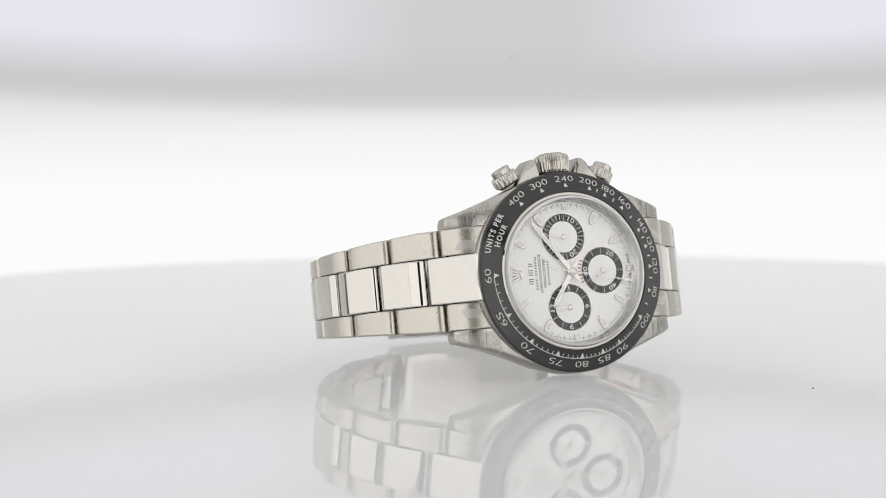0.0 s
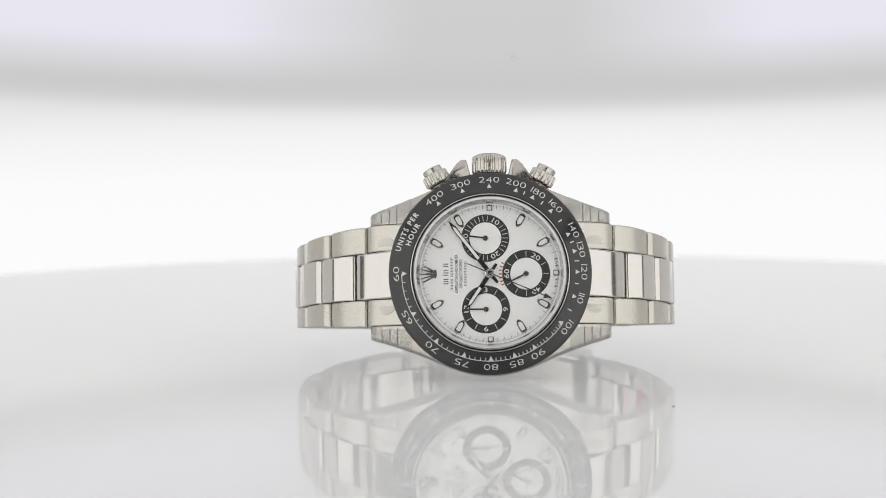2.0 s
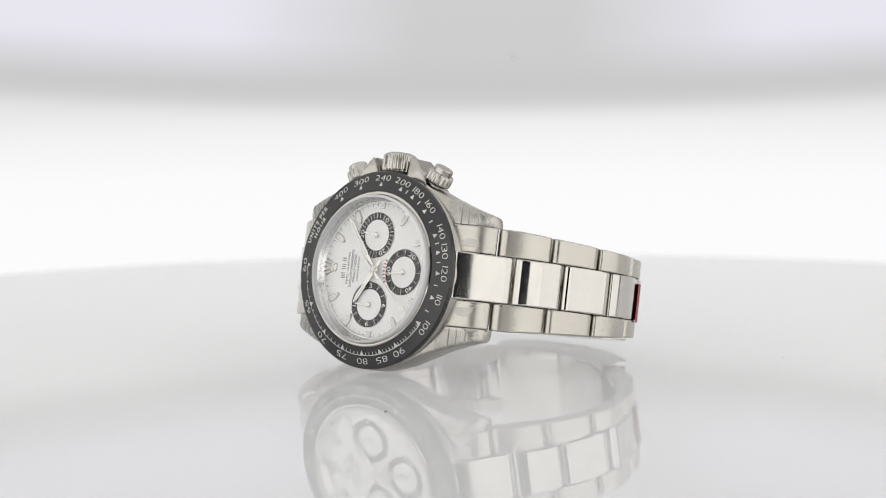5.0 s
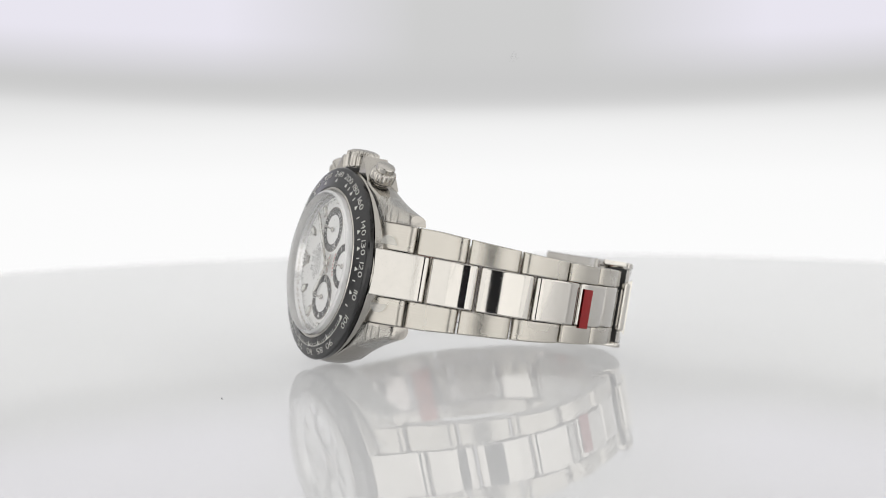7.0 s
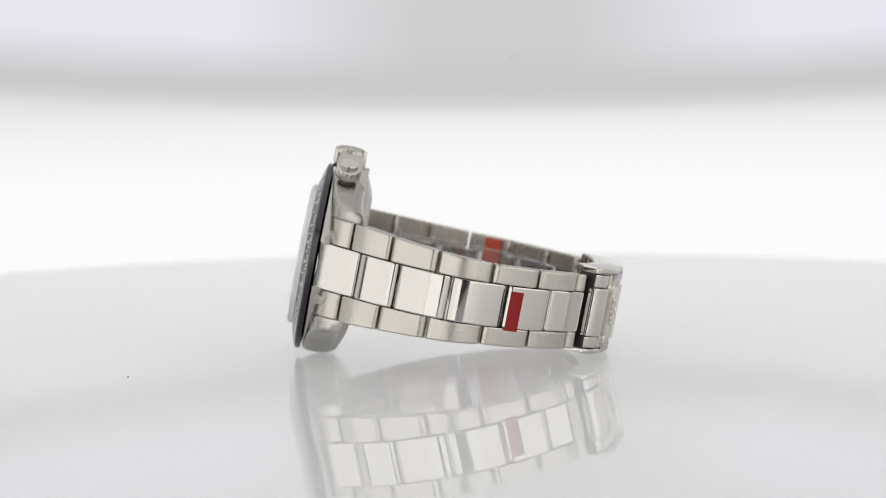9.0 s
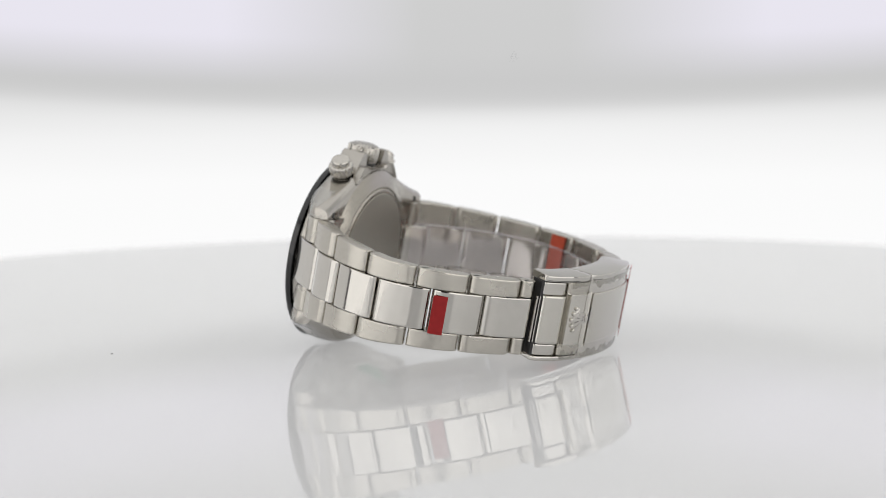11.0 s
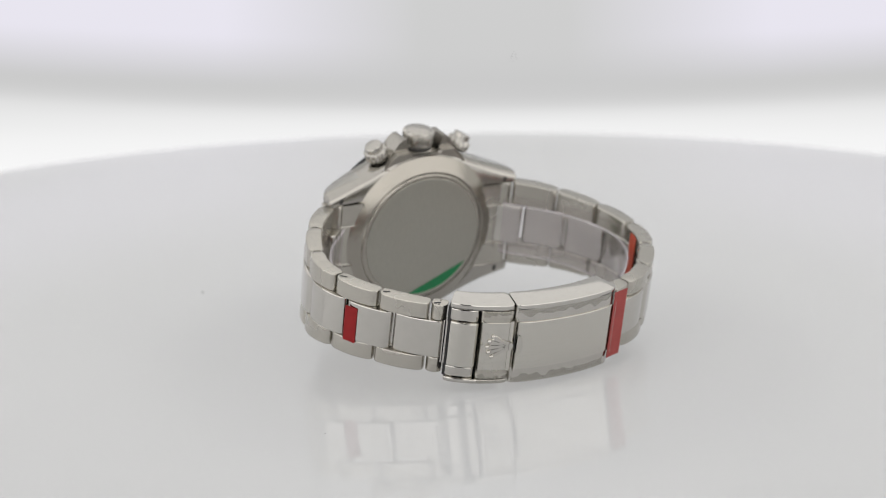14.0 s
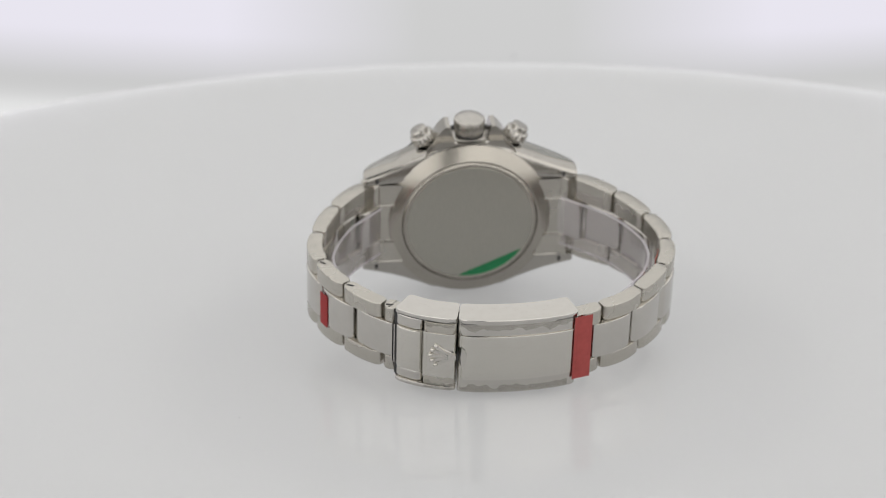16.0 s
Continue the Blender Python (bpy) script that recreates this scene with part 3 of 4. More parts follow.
counter(*COUNTERS["seconds"], [(120, "20"), (240, "40"), (0, "60")], 12, 1)
counter(*COUNTERS["hours"], [(90, "3"), (180, "6"), (270, "9"), (0, "12")], 12, 1)

# pointers: each turns on its pivot, pointing along -x (to 12) at rest


def hand_pose(cx, cz, y, a):
    return LIE @ shift(cx, y, cz) @ turn_y(a)


def hand(name, outline, pivot, material, label, cx, cz, y, a, lume=None, deep=0.16):
    up = Matrix(((0, -1, 0, 0), (0, 0, -1, 0), (1, 0, 0, 0), (0, 0, 0, 1)))
    bm = bmesh.new()
    flat(bm, outline, up, deep, None)
    lathe(bm, [(0, -deep - 0.12), (pivot * 0.8, -deep - 0.12), (pivot, -deep), (pivot, 0)], 32, closed=False)
    ob = part(name, bm, material, watch, label, 20)
    ob.matrix_basis = hand_pose(cx, cz, y, a)
    if lume:
        bm = bmesh.new()
        flat(bm, lume, up @ shift(0, 0, deep), 0.02)
        part("luminous_fill", bm, LUME, ob, "", 0)
    return ob


def blade(length, wide, tail):
    return [(-wide * 0.6, -tail), (wide * 0.6, -tail), (wide, 0), (wide, length * 0.86), (0, length), (-wide, length * 0.86), (-wide, 0)]


hand("hour_hand", blade(8.3, 0.44, 2.2), 0.95, HAND_STEEL, "white gold hour hand", 0, 0, 0.55, 304.2, [(-0.28, 3.4), (0.28, 3.4), (0.28, 7.0), (0, 7.6), (-0.28, 7.0)])
hand("minute_hand", blade(13.2, 0.44, 2.4), 0.9, HAND_STEEL, "white gold minute hand", 0, 0, 0.3, 52.0, [(-0.28, 3.6), (0.28, 3.6), (0.28, 11.0), (0, 11.8), (-0.28, 11.0)])
chrono = hand("chronograph_hand", [(-0.1, -4.9), (0.1, -4.9), (0.1, 11.4), (0.55, 11.4), (0, 13.2), (-0.55, 11.4), (-0.1, 11.4)], 0.62, GOLD, "thin arrow-tipped seconds hand", 0, 0, 0.05, 191.0, deep=0.1)
small = blade(3.6, 0.17, 0.6)
hand("counter_hand", small, 0.55, GOLD, "short pointed counter hand", *COUNTERS["minutes"], 0.87, 8.0, deep=0.1)
hand("counter_hand", small, 0.55, GOLD, "short pointed counter hand", *COUNTERS["hours"], 0.87, 0.5, deep=0.1)
running = hand("counter_hand", small, 0.55, GOLD, "short pointed counter hand", *COUNTERS["seconds"], 0.87, 322.0, deep=0.1)


# crown and pushers
def knurled(bm, profile, teeth, deep, m):
    """A turned knob with flutes: profile of (radius, height, fluted?)."""
    n = teeth * 4
    rings = []
    for r, h, cut in profile:
        ring = []
        for i in range(n):
            k = r - (deep if cut and i % 4 in (0, 1) else 0)
            a = 2 * math.pi * i / n
            ring.append(vert(bm, (k * math.cos(a), k * math.sin(a), h)))
        rings.append(ring)
    for a, b in zip(rings, rings[1:]):
        for i in range(n):
            bm.faces.new((a[i], a[(i + 1) % n], b[(i + 1) % n], b[i]))
    bm.faces.new(rings[0])
    bm.faces.new(rings[-1])
    bmesh.ops.transform(bm, matrix=m, verts=[v for r in rings for v in r])


bm = bmesh.new()
knurled(bm, [(3.2, 0.0, 0), (3.35, 0.2, 1), (3.45, 0.5, 1), (3.45, 3.0, 1), (3.3, 3.3, 1), (3.05, 3.5, 0), (2.2, 3.85, 0), (0.9, 4.0, 0)], 24, 0.3, shift(0, 4.55, 20.15))
crown = on_watch("crown", bm, KNOB_STEEL, "fluted steel winding crown", 35)
bm = bmesh.new()
knurled(bm, [(2.9, 0, 0), (3.15, 0.1, 0), (3.15, 1.2, 0), (2.9, 1.3, 0)], 12, 0, shift(0, 4.55, 19.3))
part("gasket", bm, GASKET_AND_SHADE, crown, "black gasket")
for s in (1, -1):
    m = shift(s * 10.4, 4.9, 19.25) @ turn_y(s * 28.3)
    bm = bmesh.new()
    knurled(bm, [(1.25, -2.6, 0), (1.25, -1.6, 0), (1.75, -1.5, 0), (1.75, -1.0, 0)], 10, 0, m)
    pusher = on_watch("pusher", bm, KNOB_STEEL, "screw-down steel chronograph pusher", 35)
    bm = bmesh.new()
    knurled(bm, [(2.2, -1.1, 0), (2.55, -0.9, 1), (2.62, -0.6, 1), (2.62, 0.9, 1), (2.45, 1.15, 1), (2.1, 1.25, 0)], 16, 0.22, m)
    part("screw_collar", bm, KNOB_STEEL, pusher, "fluted collar", 35)
    bm = bmesh.new()
    knurled(bm, [(1.95, 1.2, 0), (1.95, 2.15, 0), (1.8, 2.35, 0), (1.3, 2.45, 0)], 16, 0, m)
    part("button", bm, KNOB_STEEL, pusher)
    bm = bmesh.new()
    knurled(bm, [(1.95, -1.35, 0), (2.05, -1.3, 0), (2.05, -1.0, 0)], 12, 0, m)
    part("gasket", bm, GASKET_AND_SHADE, pusher)

# case back
bm = bmesh.new()
lathe(bm, [(18.9, 8.4), (18.8, 8.95), (18.5, 9.15), (15.6, 10.42), (15.3, 10.42), (15.3, 8.4)], 160)
back = on_watch("case_back", bm, BACK_STEEL, "turned steel case back")
bm = bmesh.new()
n = 300
rings = []
for r, y, cut in ((15.3, 9.6, 0), (15.25, 10.3, 1), (14.95, 10.55, 1), (14.75, 10.6, 0), (0.01, 10.6, 0)):
    rings.append([vert(bm, ((r - (0.06 if cut and i % 2 else 0)) * math.cos(2 * math.pi * i / n), y - (0.06 if cut and i % 2 else 0), (r - (0.06 if cut and i % 2 else 0)) * math.sin(2 * math.pi * i / n))) for i in range(n)])
for a, b in zip(rings, rings[1:]):
    for i in range(n):
        bm.faces.new((a[i], a[(i + 1) % n], b[(i + 1) % n], b[i]))
bm.faces.new(rings[-1])
part("fluted_ring", bm, BACK_STEEL, back, "finely fluted rim")
bm = bmesh.new()
lathe(bm, [(14.1, 10.6), (14.1, 10.72), (13.95, 10.76), (0, 10.76)], 128, closed=False)
part("film_disc", bm, FILM_GREY, back, "grey protective film over the back")
bm = bmesh.new()
pts = []
k0, k1 = math.degrees(math.atan2(-13.9, 2.4)), math.degrees(math.atan2(-7.4, -11.9))
for i in range(25):
    a = radians(k0 + (k1 - k0) * i / 24)
    pts.append((13.8 * math.cos(a), 13.8 * math.sin(a)))
chord = [vert(bm, (x, 10.8, z)) for x, z in pts]
bm.faces.new(chord)
low = bmesh.ops.extrude_face_region(bm, geom=bm.faces[:])
bmesh.ops.translate(bm, vec=(0, -0.03 * MM, 0), verts=[v for v in low["geom"] if isinstance(v, bmesh.types.BMVert)])
part("green_seal", bm, GREEN, back, "green segment of a round seal")


# ---- bracelet ----
def smooth_line(nodes, n=40):
    p = np.array(nodes, float)
    out = []
    for i in range(len(p) - 1):
        a, b, c, d = p[max(i - 1, 0)], p[i], p[i + 1], p[min(i + 2, len(p) - 1)]
        for u in np.arange(n) / n:
            out.append(0.5 * (2 * b + (c - a) * u + (2 * a - 5 * b + 4 * c - d) * u * u + (3 * b - a - 3 * c + d) * u ** 3))
    out.append(p[-1])
    return np.array(out)


class Side:
    """One half of the bracelet's outer line in x and y, from the case to the middle of the clasp, by its length."""

    def __init__(self, nodes, sign, first=0):
        self.c = smooth_line(nodes)
        self.s = np.r_[0, np.cumsum(np.linalg.norm(np.diff(self.c, axis=0), axis=1))]
        self.s -= self.s[40 * first]
        self.sign = sign

    def at(self, s):
        x, y = (float(np.interp(s, self.s, self.c[:, k])) for k in (0, 1))
        x2, y2 = (float(np.interp(s + 0.4, self.s, self.c[:, k])) for k in (0, 1))
        x1, y1 = (float(np.interp(s - 0.4, self.s, self.c[:, k])) for k in (0, 1))
        t = Vector((x2 - x1, y2 - y1)).normalized()
        return Vector((x, y)), Vector((t.y, -t.x)) * self.sign

    def place(self, s, h, z):
        p, n = self.at(s)
        return (p.x + n.x * h, p.y + n.y * h, z)


SIX_LINE = [(13, 2.5), (17.5, 3.1), (22, 4.9), (25.5, 8.5), (31.9, 15.5), (36.6, 25.2), (37.6, 32.7), (35.2, 41), (30.8, 48.2), (24.6, 55), (17.5, 60.6), (8, 63.6), (0, 64.3), (-4, 64.3)]
TWELVE_LINE = [(-13, 2.5), (-17.5, 3.1), (-22, 4.9), (-26, 8.5), (-33.6, 15.6), (-38.8, 24.6), (-40.7, 33), (-39, 42), (-34, 50), (-26.5, 57.3), (-15.5, 62.3), (-8, 63.8), (0, 64.3), (4, 64.3)]
SIX, TWELVE = Side(SIX_LINE, 1, 2), Side(TWELVE_LINE, -1, 2)
END_NODES = {SIX: SIX_LINE, TWELVE: TWELVE_LINE}


def rise(s):
    """How far the bracelet's middle line lies towards the crown's side, by length."""
    return float(np.interp(s, [0, 30, 62, 95], [0.2, 0.15, 0.9, 1.3]))


def half(s):
    return float(np.interp(s, [0, 8, 18, 38, 60, 95], [10.0, 9.9, 9.2, 8.0, 7.6, 7.6]))


def inner_half(s):
    return float(np.interp(s, [0, 10, 40, 60, 95], [4.65, 4.5, 4.2, 4.1, 4.1]))


SOFT = 40.0


def link(side, s0, s1, low, high, thick=2.9, crown=0.0, edge=0.24, lift=0.0):
    """A solid link from s0 to s1; low and high give its two sides (z) by length; rounded ends and eased edges."""
    bm = bmesh.new()
    n = max(6, int((s1 - s0) / 0.9))
    near = [0, 0.06, 0.18, 0.36, 0.6, 0.9, 1.25, 1.6, 1.7]
    marks = near + list(np.linspace(1.9, s1 - s0 - 1.9, n)) + [s1 - s0 - k for k in near[::-1]]
    loops = []
    for d in marks:
        s = s0 + d
        e = min(d, s1 - s0 - d)
        drop = 0.0 if e >= 1.6 else (1.6 - math.sqrt(max(0, 1.6 ** 2 - (1.6 - e) ** 2))) * 0.62
        h = lift + crown * (math.sin(math.pi * d / (s1 - s0)) - 0.5) - drop * 0.85
        b = lift - thick + drop * 0.7
        z0, z1 = low(s), high(s)
        c = min(edge, (h - b) * 0.4)
        ring = [(h, z0 + c), (h, z0 + c + 0.08), (h, z1 - c - 0.08), (h, z1 - c), (h - c * 0.3, z1 - c * 0.3), (h - c, z1), (b + c, z1), (b, z1 - c), (b, z0 + c), (b + c, z0), (h - c, z0), (h - c * 0.3, z0 + c * 0.3)]
        loops.append([vert(bm, side.place(s, k, z)) for k, z in ring])
    m = len(loops[0])
    for a, b in zip(loops, loops[1:]):
        for i in range(m):
            bm.faces.new((a[i], a[(i + 1) % m], b[(i + 1) % m], b[i]))
    bm.faces.new(loops[0])
    bm.faces.new(loops[-1])
    return bm


GAP = 0.22
upper = (lambda s: rise(s) + inner_half(s) + 0.08, lambda s: rise(s) + half(s))
lower = (lambda s: rise(s) - half(s), lambda s: rise(s) - inner_half(s) - 0.08)
middle = (lambda s: rise(s) - inner_half(s), lambda s: rise(s) + inner_half(s))

OUTER = {SIX: [4.1, 15.0, 25.7, 37.2, 48.1, 59.2, 62.9], TWELVE: [4.0, 14.6, 25.25, 36.2, 47.4, 58.9, 70.4, 80.0]}
CENTRE = {SIX: [7.5, 17.8, 29.2, 40.9, 51.7, 63.0], TWELVE: [7.1, 17.6, 28.5, 39.7, 51.0, 62.3, 73.2, 80.0]}


def end_link(side, s1, c1):
    for lo, hi in (upper, lower):
        on_watch("end_link", link(side, -7.5, s1 - GAP, lo, hi, 4.7, 0.1), BRUSHED, "brushed steel end piece between the lugs", SOFT)
    flatter = Side([(side.sign * 13, -4.2), (side.sign * 17.5, 0.35)] + END_NODES[side][2:], side.sign, 2)
    on_watch("end_link_centre", link(flatter, -5.0, c1 - GAP, middle[0], middle[1], 4.7, 0.2, lift=0.15), POLISHED, "polished steel middle of the end piece", SOFT)


for sx in (1, -1):
    bm = bmesh.new()
    for zz in ((4.7, 9.9), (-9.9, -4.7)):
        prism(bm, [(sx * 15, zz[0]), (sx * 22.9, zz[0]), (sx * 22.9, zz[1]), (sx * 15, zz[1])], 9.5, 7.2, 0.3)
    prism(bm, [(sx * 15, -4.6), (sx * 23.6, -4.6), (sx * 23.6, 4.6), (sx * 15, 4.6)], 9.25, 7.7, 0.3)
    on_watch("end_link_back", bm, BRUSHED, "brushed steel underside of the end piece")
for side in (SIX, TWELVE):
    end_link(side, OUTER[side][0], CENTRE[side][0])
    for a, b in zip(OUTER[side], OUTER[side][1:]):
        for lo, hi in (upper, lower):
            k = on_watch("outer_link", link(side, a + GAP, b - GAP, lo, hi, 3.3, 0.34, lift=-0.5 if side is SIX and b > 60 else 0.0), BRUSHED, "", SOFT)
            if side is SIX and b > 40 and lo is upper[0]:
                bm = bmesh.new()
                p, nrm = side.at(a + 0.75)
                q, _ = side.at(a + 2.0)
                top = hi(b) + 0.02
                bx = [vert(bm, (p.x - nrm.x * (1.1 + u), p.y - nrm.y * (1.1 + u), top + z)) for u in (-0.2, 0.2) for z in (0, 0.03)]
                bx += [vert(bm, (q.x - nrm.x * (1.8 + u), q.y - nrm.y * (1.8 + u), top + z)) for u in (-0.2, 0.2) for z in (0, 0.03)]
                for f in ((0, 1, 3, 2), (4, 6, 7, 5), (0, 4, 5, 1), (2, 3, 7, 6), (1, 5, 7, 3)):
                    bm.faces.new([bx[i] for i in f])
                part("pin_slot", bm, GASKET_AND_SHADE, k, "dark slot of a link pin")
    for a, b in zip(CENTRE[side], CENTRE[side][1:]):
        on_watch("centre_link", link(side, a + GAP, b - GAP, middle[0], middle[1], 3.4, 0.38, lift=-0.2 if side is SIX and b > 60 else 0.25), POLISHED, "polished steel centre link", SOFT)


def strip(side, s0, s1, z0, z1, h, thick=0.12, n=10, wave=None):
    """A thin strip lying along the bracelet at the height h over its line."""
    bm = bmesh.new()
    loops = []
    for i in range(n + 1):
        s = s0 + (s1 - s0) * i / n
        a, b = (z0(s), z1(s)) if callable(z0) else (z0, z1)
        if wave:
            a, b = wave(s, a, b)
        loops.append([vert(bm, side.place(s, k, z)) for k, z in (((h, a), (h, b), (h - thick, b), (h - thick, a)) if thick else ((h, a), (h, b)))])
    if not thick:
        for p, q in zip(loops, loops[1:]):
            bm.faces.new((p[0], p[1], q[1], q[0]))
        return bm
    for p, q in zip(loops, loops[1:]):
        for i in range(4):
            bm.faces.new((p[i], p[(i + 1) % 4], q[(i + 1) % 4], q[i]))
    bm.faces.new(loops[0])
    bm.faces.new(loops[-1])
    return bm


# stickers
on_watch("sticker", strip(SIX, 41.35, 44.2, -4.2, 3.6, 0.53, 0.06), RED_TAPE, "small glossy red sticker on a centre link")
on_watch("inner_sticker", strip(TWELVE, 40.6, 45.2, -4.2, 8.0, -3.55, 0.1), ORANGE_TAPE, "orange-red sticker inside the bracelet")
on_watch("inner_sticker", strip(SIX, 41.0, 45.0, -4.2, 7.6, -3.55, 0.1), ORANGE_TAPE, "orange-red sticker inside the bracelet")

# half-moon bubbles under the film on the end pieces
for side in (SIX, TWELVE):
    for z in (6.6, -6.6):
        bm = bmesh.new()
        rim = [vert(bm, side.place(-1.6 + 2.3 * math.cos(a) * 0.9, 0.42, z - math.copysign(0.7, z) + math.copysign(1.8, z) * math.sin(a))) for a in np.linspace(0, math.pi, 14)]
        bm.faces.new(rim)
        on_watch("film_bubble", bm, BUBBLE, "half-moon bubble under protective film", 0)

# clear plastic guards inside the bracelet
on_watch("plastic_guard", strip(TWELVE, 3.0, 62.0, -6.2, 5.6, -5.4, 0, 40), CLEAR, "clear plastic guard strip inside the bracelet", 60)
on_watch("plastic_guard", strip(SIX, 3.0, 36.0, -7.0, 4.6, -5.4, 0, 30), CLEAR, "clear plastic guard strip inside the bracelet", 60)

for side, s1, z0, z1 in ((TWELVE, 62.0, -6.2, 5.6), (SIX, 36.0, -7.0, 4.6)):
    for z in (z0, z1):
        on_watch("guard_edge", strip(side, 3.0, s1, z - 0.12, z + 0.12, -5.2, 0.5, 40), GUARD_EDGE, "pale edge of a plastic guard", 60)

# ---- clasp ----
CB, CT = -7.4, 10.3


# the cover runs past the middle: one line for its whole length
WHOLE = Side([(31, 48), (24.6, 55), (17.5, 60.6), (8, 63.6), (0, 64.4), (-8, 64.0), (-14.9, 62.5), (-22, 59.8)], 1)


def whole_s(x):
    return float(np.interp(-x, -WHOLE.c[:, 0], WHOLE.s))


S_A, S_B, S_C, S_D = whole_s(21.5), whole_s(16.3), whole_s(9.7), whole_s(-14.8)


def plate(s0, s1, z0, z1, h, thick, edge=0.3, material=BRUSHED, name="clasp_plate", label="", parent=None):
    bm = link(WHOLE, s0, s1, lambda s: z0, lambda s: z1, thick, 0.0, edge, h)
    if parent is None:
        return on_watch(name, bm, material, label, SOFT)
    return part(name, bm, material, parent, label, SOFT)


clasp = plate(S_B + 0.1, S_C - 0.12, CB + 1.1, CT - 1.35, 1.12, 6.4, 0.2, BRUSHED, "clasp", "brushed steel folding clasp with raised rims")
plate(S_C + 0.12, S_D, CB, CT, 1.1, 6.4, 0.26, POLISHED, "cover", "brushed steel clasp cover", clasp)
plate(S_C + 0.5, S_D - 0.5, -4.1, 6.5, 1.42, 0.45, 0.18, POLISHED_SATIN, "centre_panel", "smooth raised centre panel", clasp)
plate(S_B + 0.2, S_C - 0.2, -4.1, 6.5, 1.27, 0.3, 0.09, POLISHED_SATIN, "centre_panel", "smooth raised centre panel", clasp)
for z0, z1 in ((CB, CB + 1.0), (CT - 1.25, CT)):
    plate(S_A, S_C - 0.12, z0, z1, 1.1, 6.4, 0.26, POLISHED, "rail", "rounded steel side rail", clasp)
for z0, z1 in ((CB + 1.15, -3.95), (6.25, CT - 1.4)):
    plate(S_A + 0.1, S_B - 0.25, z0, z1, 0.75, 2.6, 0.25, POLISHED, "end_cap", "polished steel end block", clasp)
plate(S_A + 0.3, S_B - 0.2, -3.85, 6.15, 1.2, 3.2, 0.35, POLISHED_SATIN, "lever", "satin steel safety lever with rounded edges", clasp)
# solid black filler: the shade behind the lever is painted in
plate(S_A + 0.3, S_B + 0.4, CB + 0.9, CT - 1.2, -0.6, 2.4, 0.1, GASKET_AND_SHADE, "gap", "black filler for the shade behind the lever", clasp)
plate(S_A + 0.6, S_D - 1.0, CB + 1.6, CT - 1.8, -4.4, 0.9, 0.2, BLADE_STEEL, "folding_blade", "thin steel folding blade", clasp)
# black block painting the shade in the clasp's hollow end, towards the links
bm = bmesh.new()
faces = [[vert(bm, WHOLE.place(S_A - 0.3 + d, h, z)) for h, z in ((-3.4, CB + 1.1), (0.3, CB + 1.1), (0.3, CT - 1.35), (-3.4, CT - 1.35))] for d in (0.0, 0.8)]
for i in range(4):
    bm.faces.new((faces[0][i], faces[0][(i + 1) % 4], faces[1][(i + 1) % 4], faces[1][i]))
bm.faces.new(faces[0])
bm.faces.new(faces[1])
part("end_shade", bm, GASKET_AND_SHADE, clasp, "black block for the shade in the clasp's hollow end", 0)
for z0, z1, sa, sb in ((9.28, 9.36, S_A + 0.5, S_B + 2.2), (9.28, 9.36, S_C - 1.6, S_C - 0.4), (9.28, 9.36, S_C + 0.4, S_C + 3.9), (9.28, 9.36, S_D - 5.0, S_D - 0.3)):
    part("edge_groove", strip(WHOLE, sa, sb, z0, z1, 1.16, 0.05, 12), GASKET_AND_SHADE, clasp, "fine dark groove")
for d in (-0.95, -0.35):
    part("spring_tube", strip(WHOLE, S_A + d, S_A + d + 0.22, -3.6, 5.9, 0.5, 0.5, 4), POLISHED, clasp, "thin bright steel tube")
# emblem on the clasp: a plain fan of rods with round tips, and the notch beside it
bm = bmesh.new()
p, nrm = WHOLE.at(whole_s(12.45))
tan = Vector((-nrm.y, nrm.x))
face = Matrix(((tan.x, 0, nrm.x, (p.x + nrm.x * 1.26) * MM), (tan.y, 0, nrm.y, (p.y + nrm.y * 1.26) * MM), (0, 1, 0, 1.3 * MM), (0, 0, 0, 1)))
if face.to_3x3() @ Vector((1, 0, 0)) @ Vector((1, 0, 0)) < 0:
    face = face @ turn_z(180)
for k in range(-2, 3):
    m = face @ Matrix.Scale(1.05, 4) @ shift(-1.9, 0, 0) @ turn_z(17 * k)
    flat(bm, [(0.3, -0.26), (4.0 - 0.2 * abs(k), -0.5), (4.0 - 0.2 * abs(k), 0.5), (0.3, 0.26)], m, 0.32, 0.75)
    bmesh.ops.create_icosphere(bm, subdivisions=2, radius=0.46 * MM, matrix=m @ shift(4.25 - 0.2 * abs(k), 0, 0.1))
flat(bm, [(-2.6, -0.7), (-1.9, -1.0), (1.0, -2.1), (1.7, -1.1), (1.9, 0), (1.7, 1.1), (1.0, 2.1), (-1.9, 1.0), (-2.6, 0.7), (-2.8, 0)], face @ Matrix.Scale(1.05, 4), 0.16, 0.92)
flat(bm, [(-2.7, -0.75), (-2.0, -0.95), (-1.75, 0), (-2.0, 0.95), (-2.7, 0.75), (-2.9, 0)], face @ Matrix.Scale(1.05, 4), 0.34, 0.8)
part("emblem", bm, POLISHED, clasp, "raised fan-shaped emblem", 40)
bm = bmesh.new()
p, nrm = WHOLE.at(whole_s(8.75))
tan = Vector((-nrm.y, nrm.x))
notch = Matrix(((tan.x, 0, nrm.x, (p.x + nrm.x * 1.36) * MM), (tan.y, 0, nrm.y, (p.y + nrm.y * 1.36) * MM), (0, 1, 0, 1.3 * MM), (0, 0, 0, 1)))
dish = [(1.15 * math.cos(a), 2.3 * math.sin(a)) for a in np.linspace(-math.pi / 2, math.pi / 2, 16)]
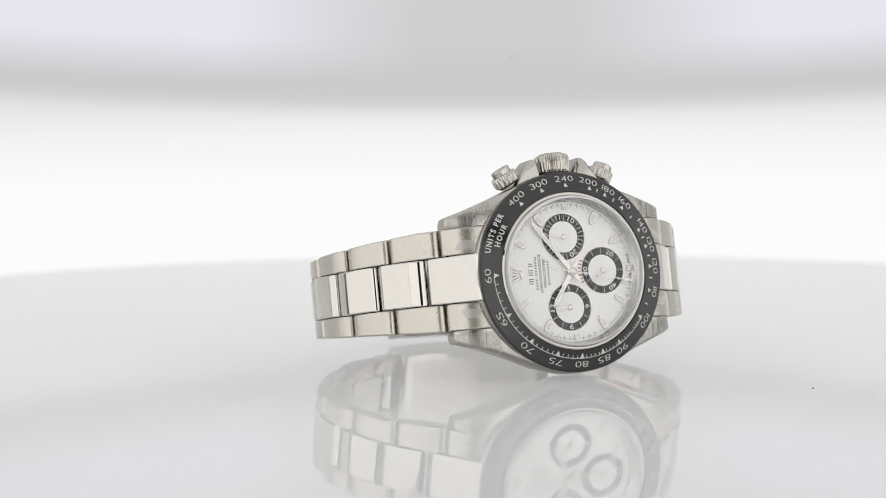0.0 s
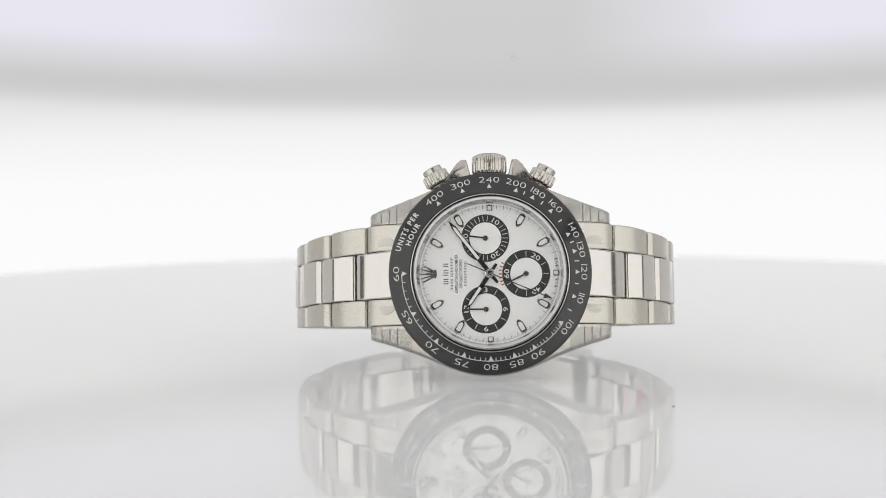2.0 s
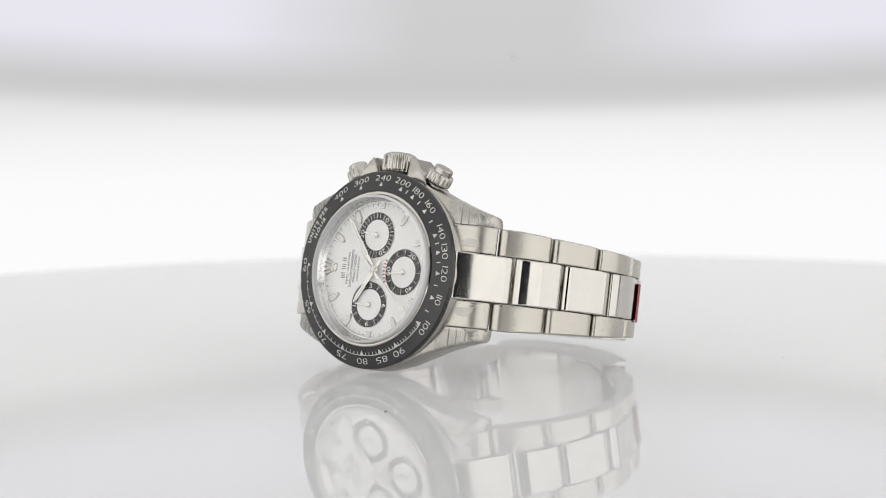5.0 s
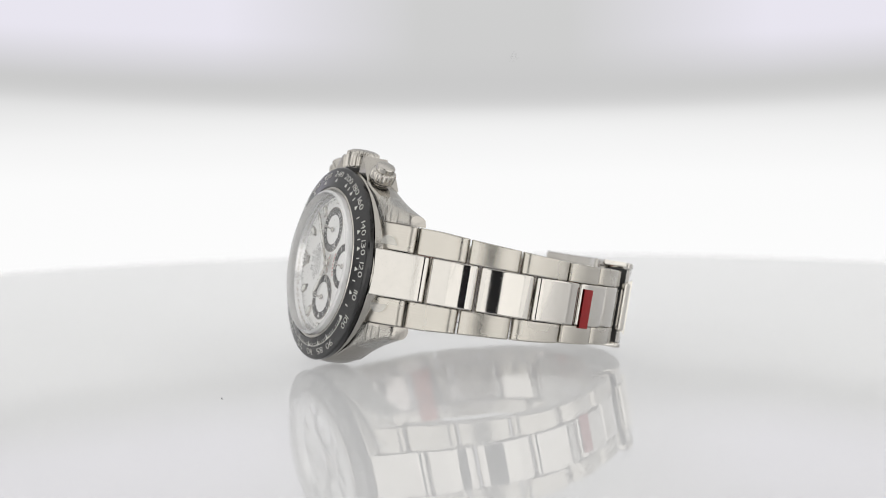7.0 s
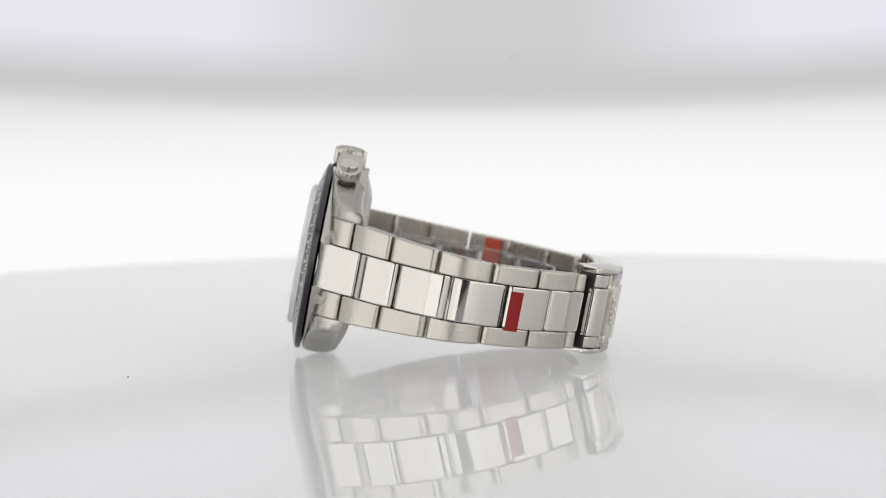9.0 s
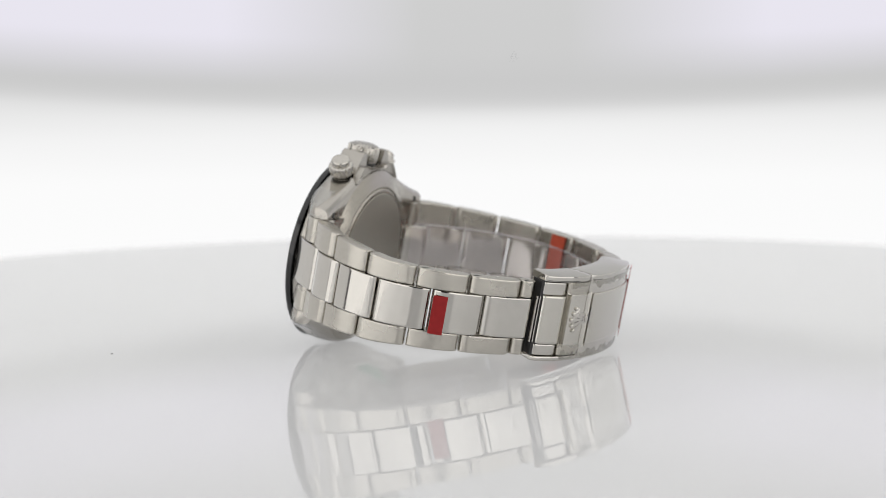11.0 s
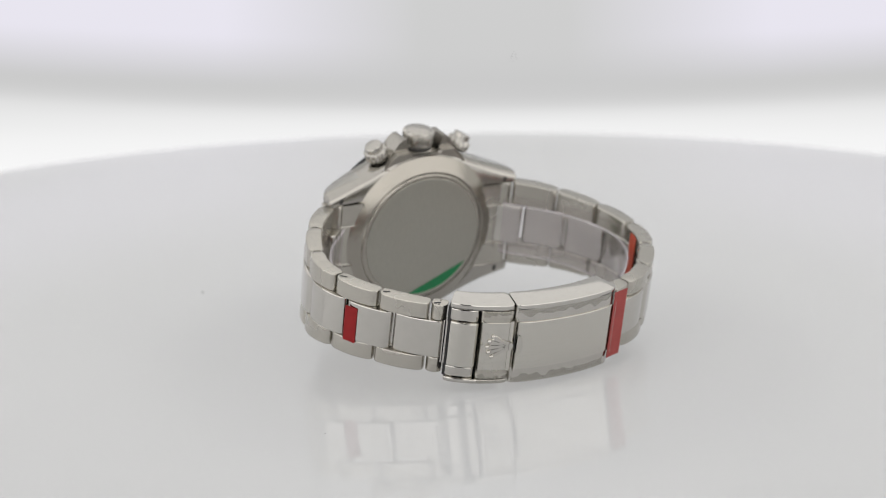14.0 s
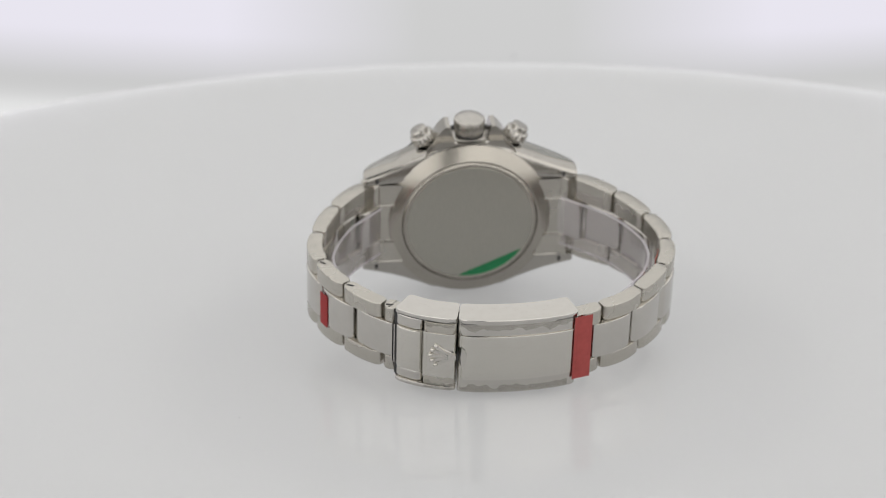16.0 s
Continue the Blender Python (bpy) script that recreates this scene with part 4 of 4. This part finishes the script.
rim = [bm.verts.new(notch @ (Vector((x * 1.0, y, 0.1)) * MM)) for x, y in dish]
mid = [bm.verts.new(notch @ (Vector((x * 0.55, y * 0.7, 0.05)) * MM)) for x, y in dish]
deep = bm.verts.new(notch @ (Vector((-0.15, 0, 0.02)) * MM))
for k in range(15):
    bm.faces.new((rim[k], rim[k + 1], mid[k + 1], mid[k]))
    bm.faces.new((mid[k], mid[k + 1], deep))
part("thumb_notch", bm, POLISHED, clasp, "polished crescent thumb notch", 40)
# flat black ellipse painting the shade at the notch's edge
bm = bmesh.new()
flat(bm, [(0.22 * math.cos(a), 1.5 * math.sin(a)) for a in np.linspace(0, 2 * math.pi, 20, endpoint=False)], notch @ shift(-0.72, 0.3, 0.06), 0.05)
part("thumb_notch_shade", bm, GASKET_AND_SHADE, clasp, "black plate for the shade in the notch beside the emblem", 0)

# film left on the clasp, with a ragged edge


def ragged(seed, low_fixed):
    def wave(s, a, b):
        k = noise.noise((s * 0.45, seed, 0)) * 1.1 + noise.noise((s * 1.3, seed, 3)) * 0.45
        return (a, b + k) if low_fixed else (a + k, b)
    return wave


for s0, s1, z0, z1, fixed, seed in ((S_B + 0.4, S_C - 0.3, 8.1, 9.2, False, 1.0), (S_C + 0.4, S_D - 0.3, 8.0, 9.2, False, 2.0), (S_B + 0.4, S_C - 0.3, CB + 0.4, CB + 1.6, True, 5.0), (S_C + 0.4, S_D - 2.0, CB + 0.4, CB + 1.7, True, 7.0)):
    part("film_remnant", strip(WHOLE, s0, s1, z0, z1, 1.13, 0, 40, ragged(seed, fixed)), FILM_DARK, clasp, "ragged strip of protective film", 0)

# tape over the end of the clasp
bm = bmesh.new()
ends = [[vert(bm, (x, y, z)) for z in (-5.8, 9.3)] for x, y in ((-14.1, 64.4), (-17.9, 63.3), (-17.86, 63.18), (-14.06, 64.28))]
for i in range(4):
    bm.faces.new((ends[i][0], ends[i][1], ends[(i + 1) % 4][1], ends[(i + 1) % 4][0]))
bm.faces.new([e[0] for e in ends])
bm.faces.new([e[1] for e in ends])
on_watch("tape", bm, DULL_TAPE, "matt red tape at the end of the clasp")

# ---- dust on the turntable ----
DUST = [(33.6, -72.8, 0.22), (54.8, 28.1, 0.11)]
for x, y, r in DUST:
    bm = bmesh.new()
    bmesh.ops.create_icosphere(bm, subdivisions=1, radius=r * MM)
    for v in bm.verts:
        v.co = Vector((v.co.x * 1.5, v.co.y, v.co.z * 0.5 + r * 0.4 * MM)) + Vector((x * MM, y * MM, 0))
    part("dust_speck", bm, SPECK, turntable, "dark speck of dust")


# ---- what moves ----
def motions():
    walk(turntable, TABLE_ROWS)
    walk(watch, TABLE_ROWS)
    walk(chrono, [(t, hand_pose(0, 0, 0.05, 191.0 + 6.0 * t)) for t in (0, 4, 8, 12, 16)])
    walk(running, [(t, hand_pose(*COUNTERS["seconds"], 0.87, 322.0 + 6.0 * t)) for t in (0, 4, 8, 12, 16)])


motions()
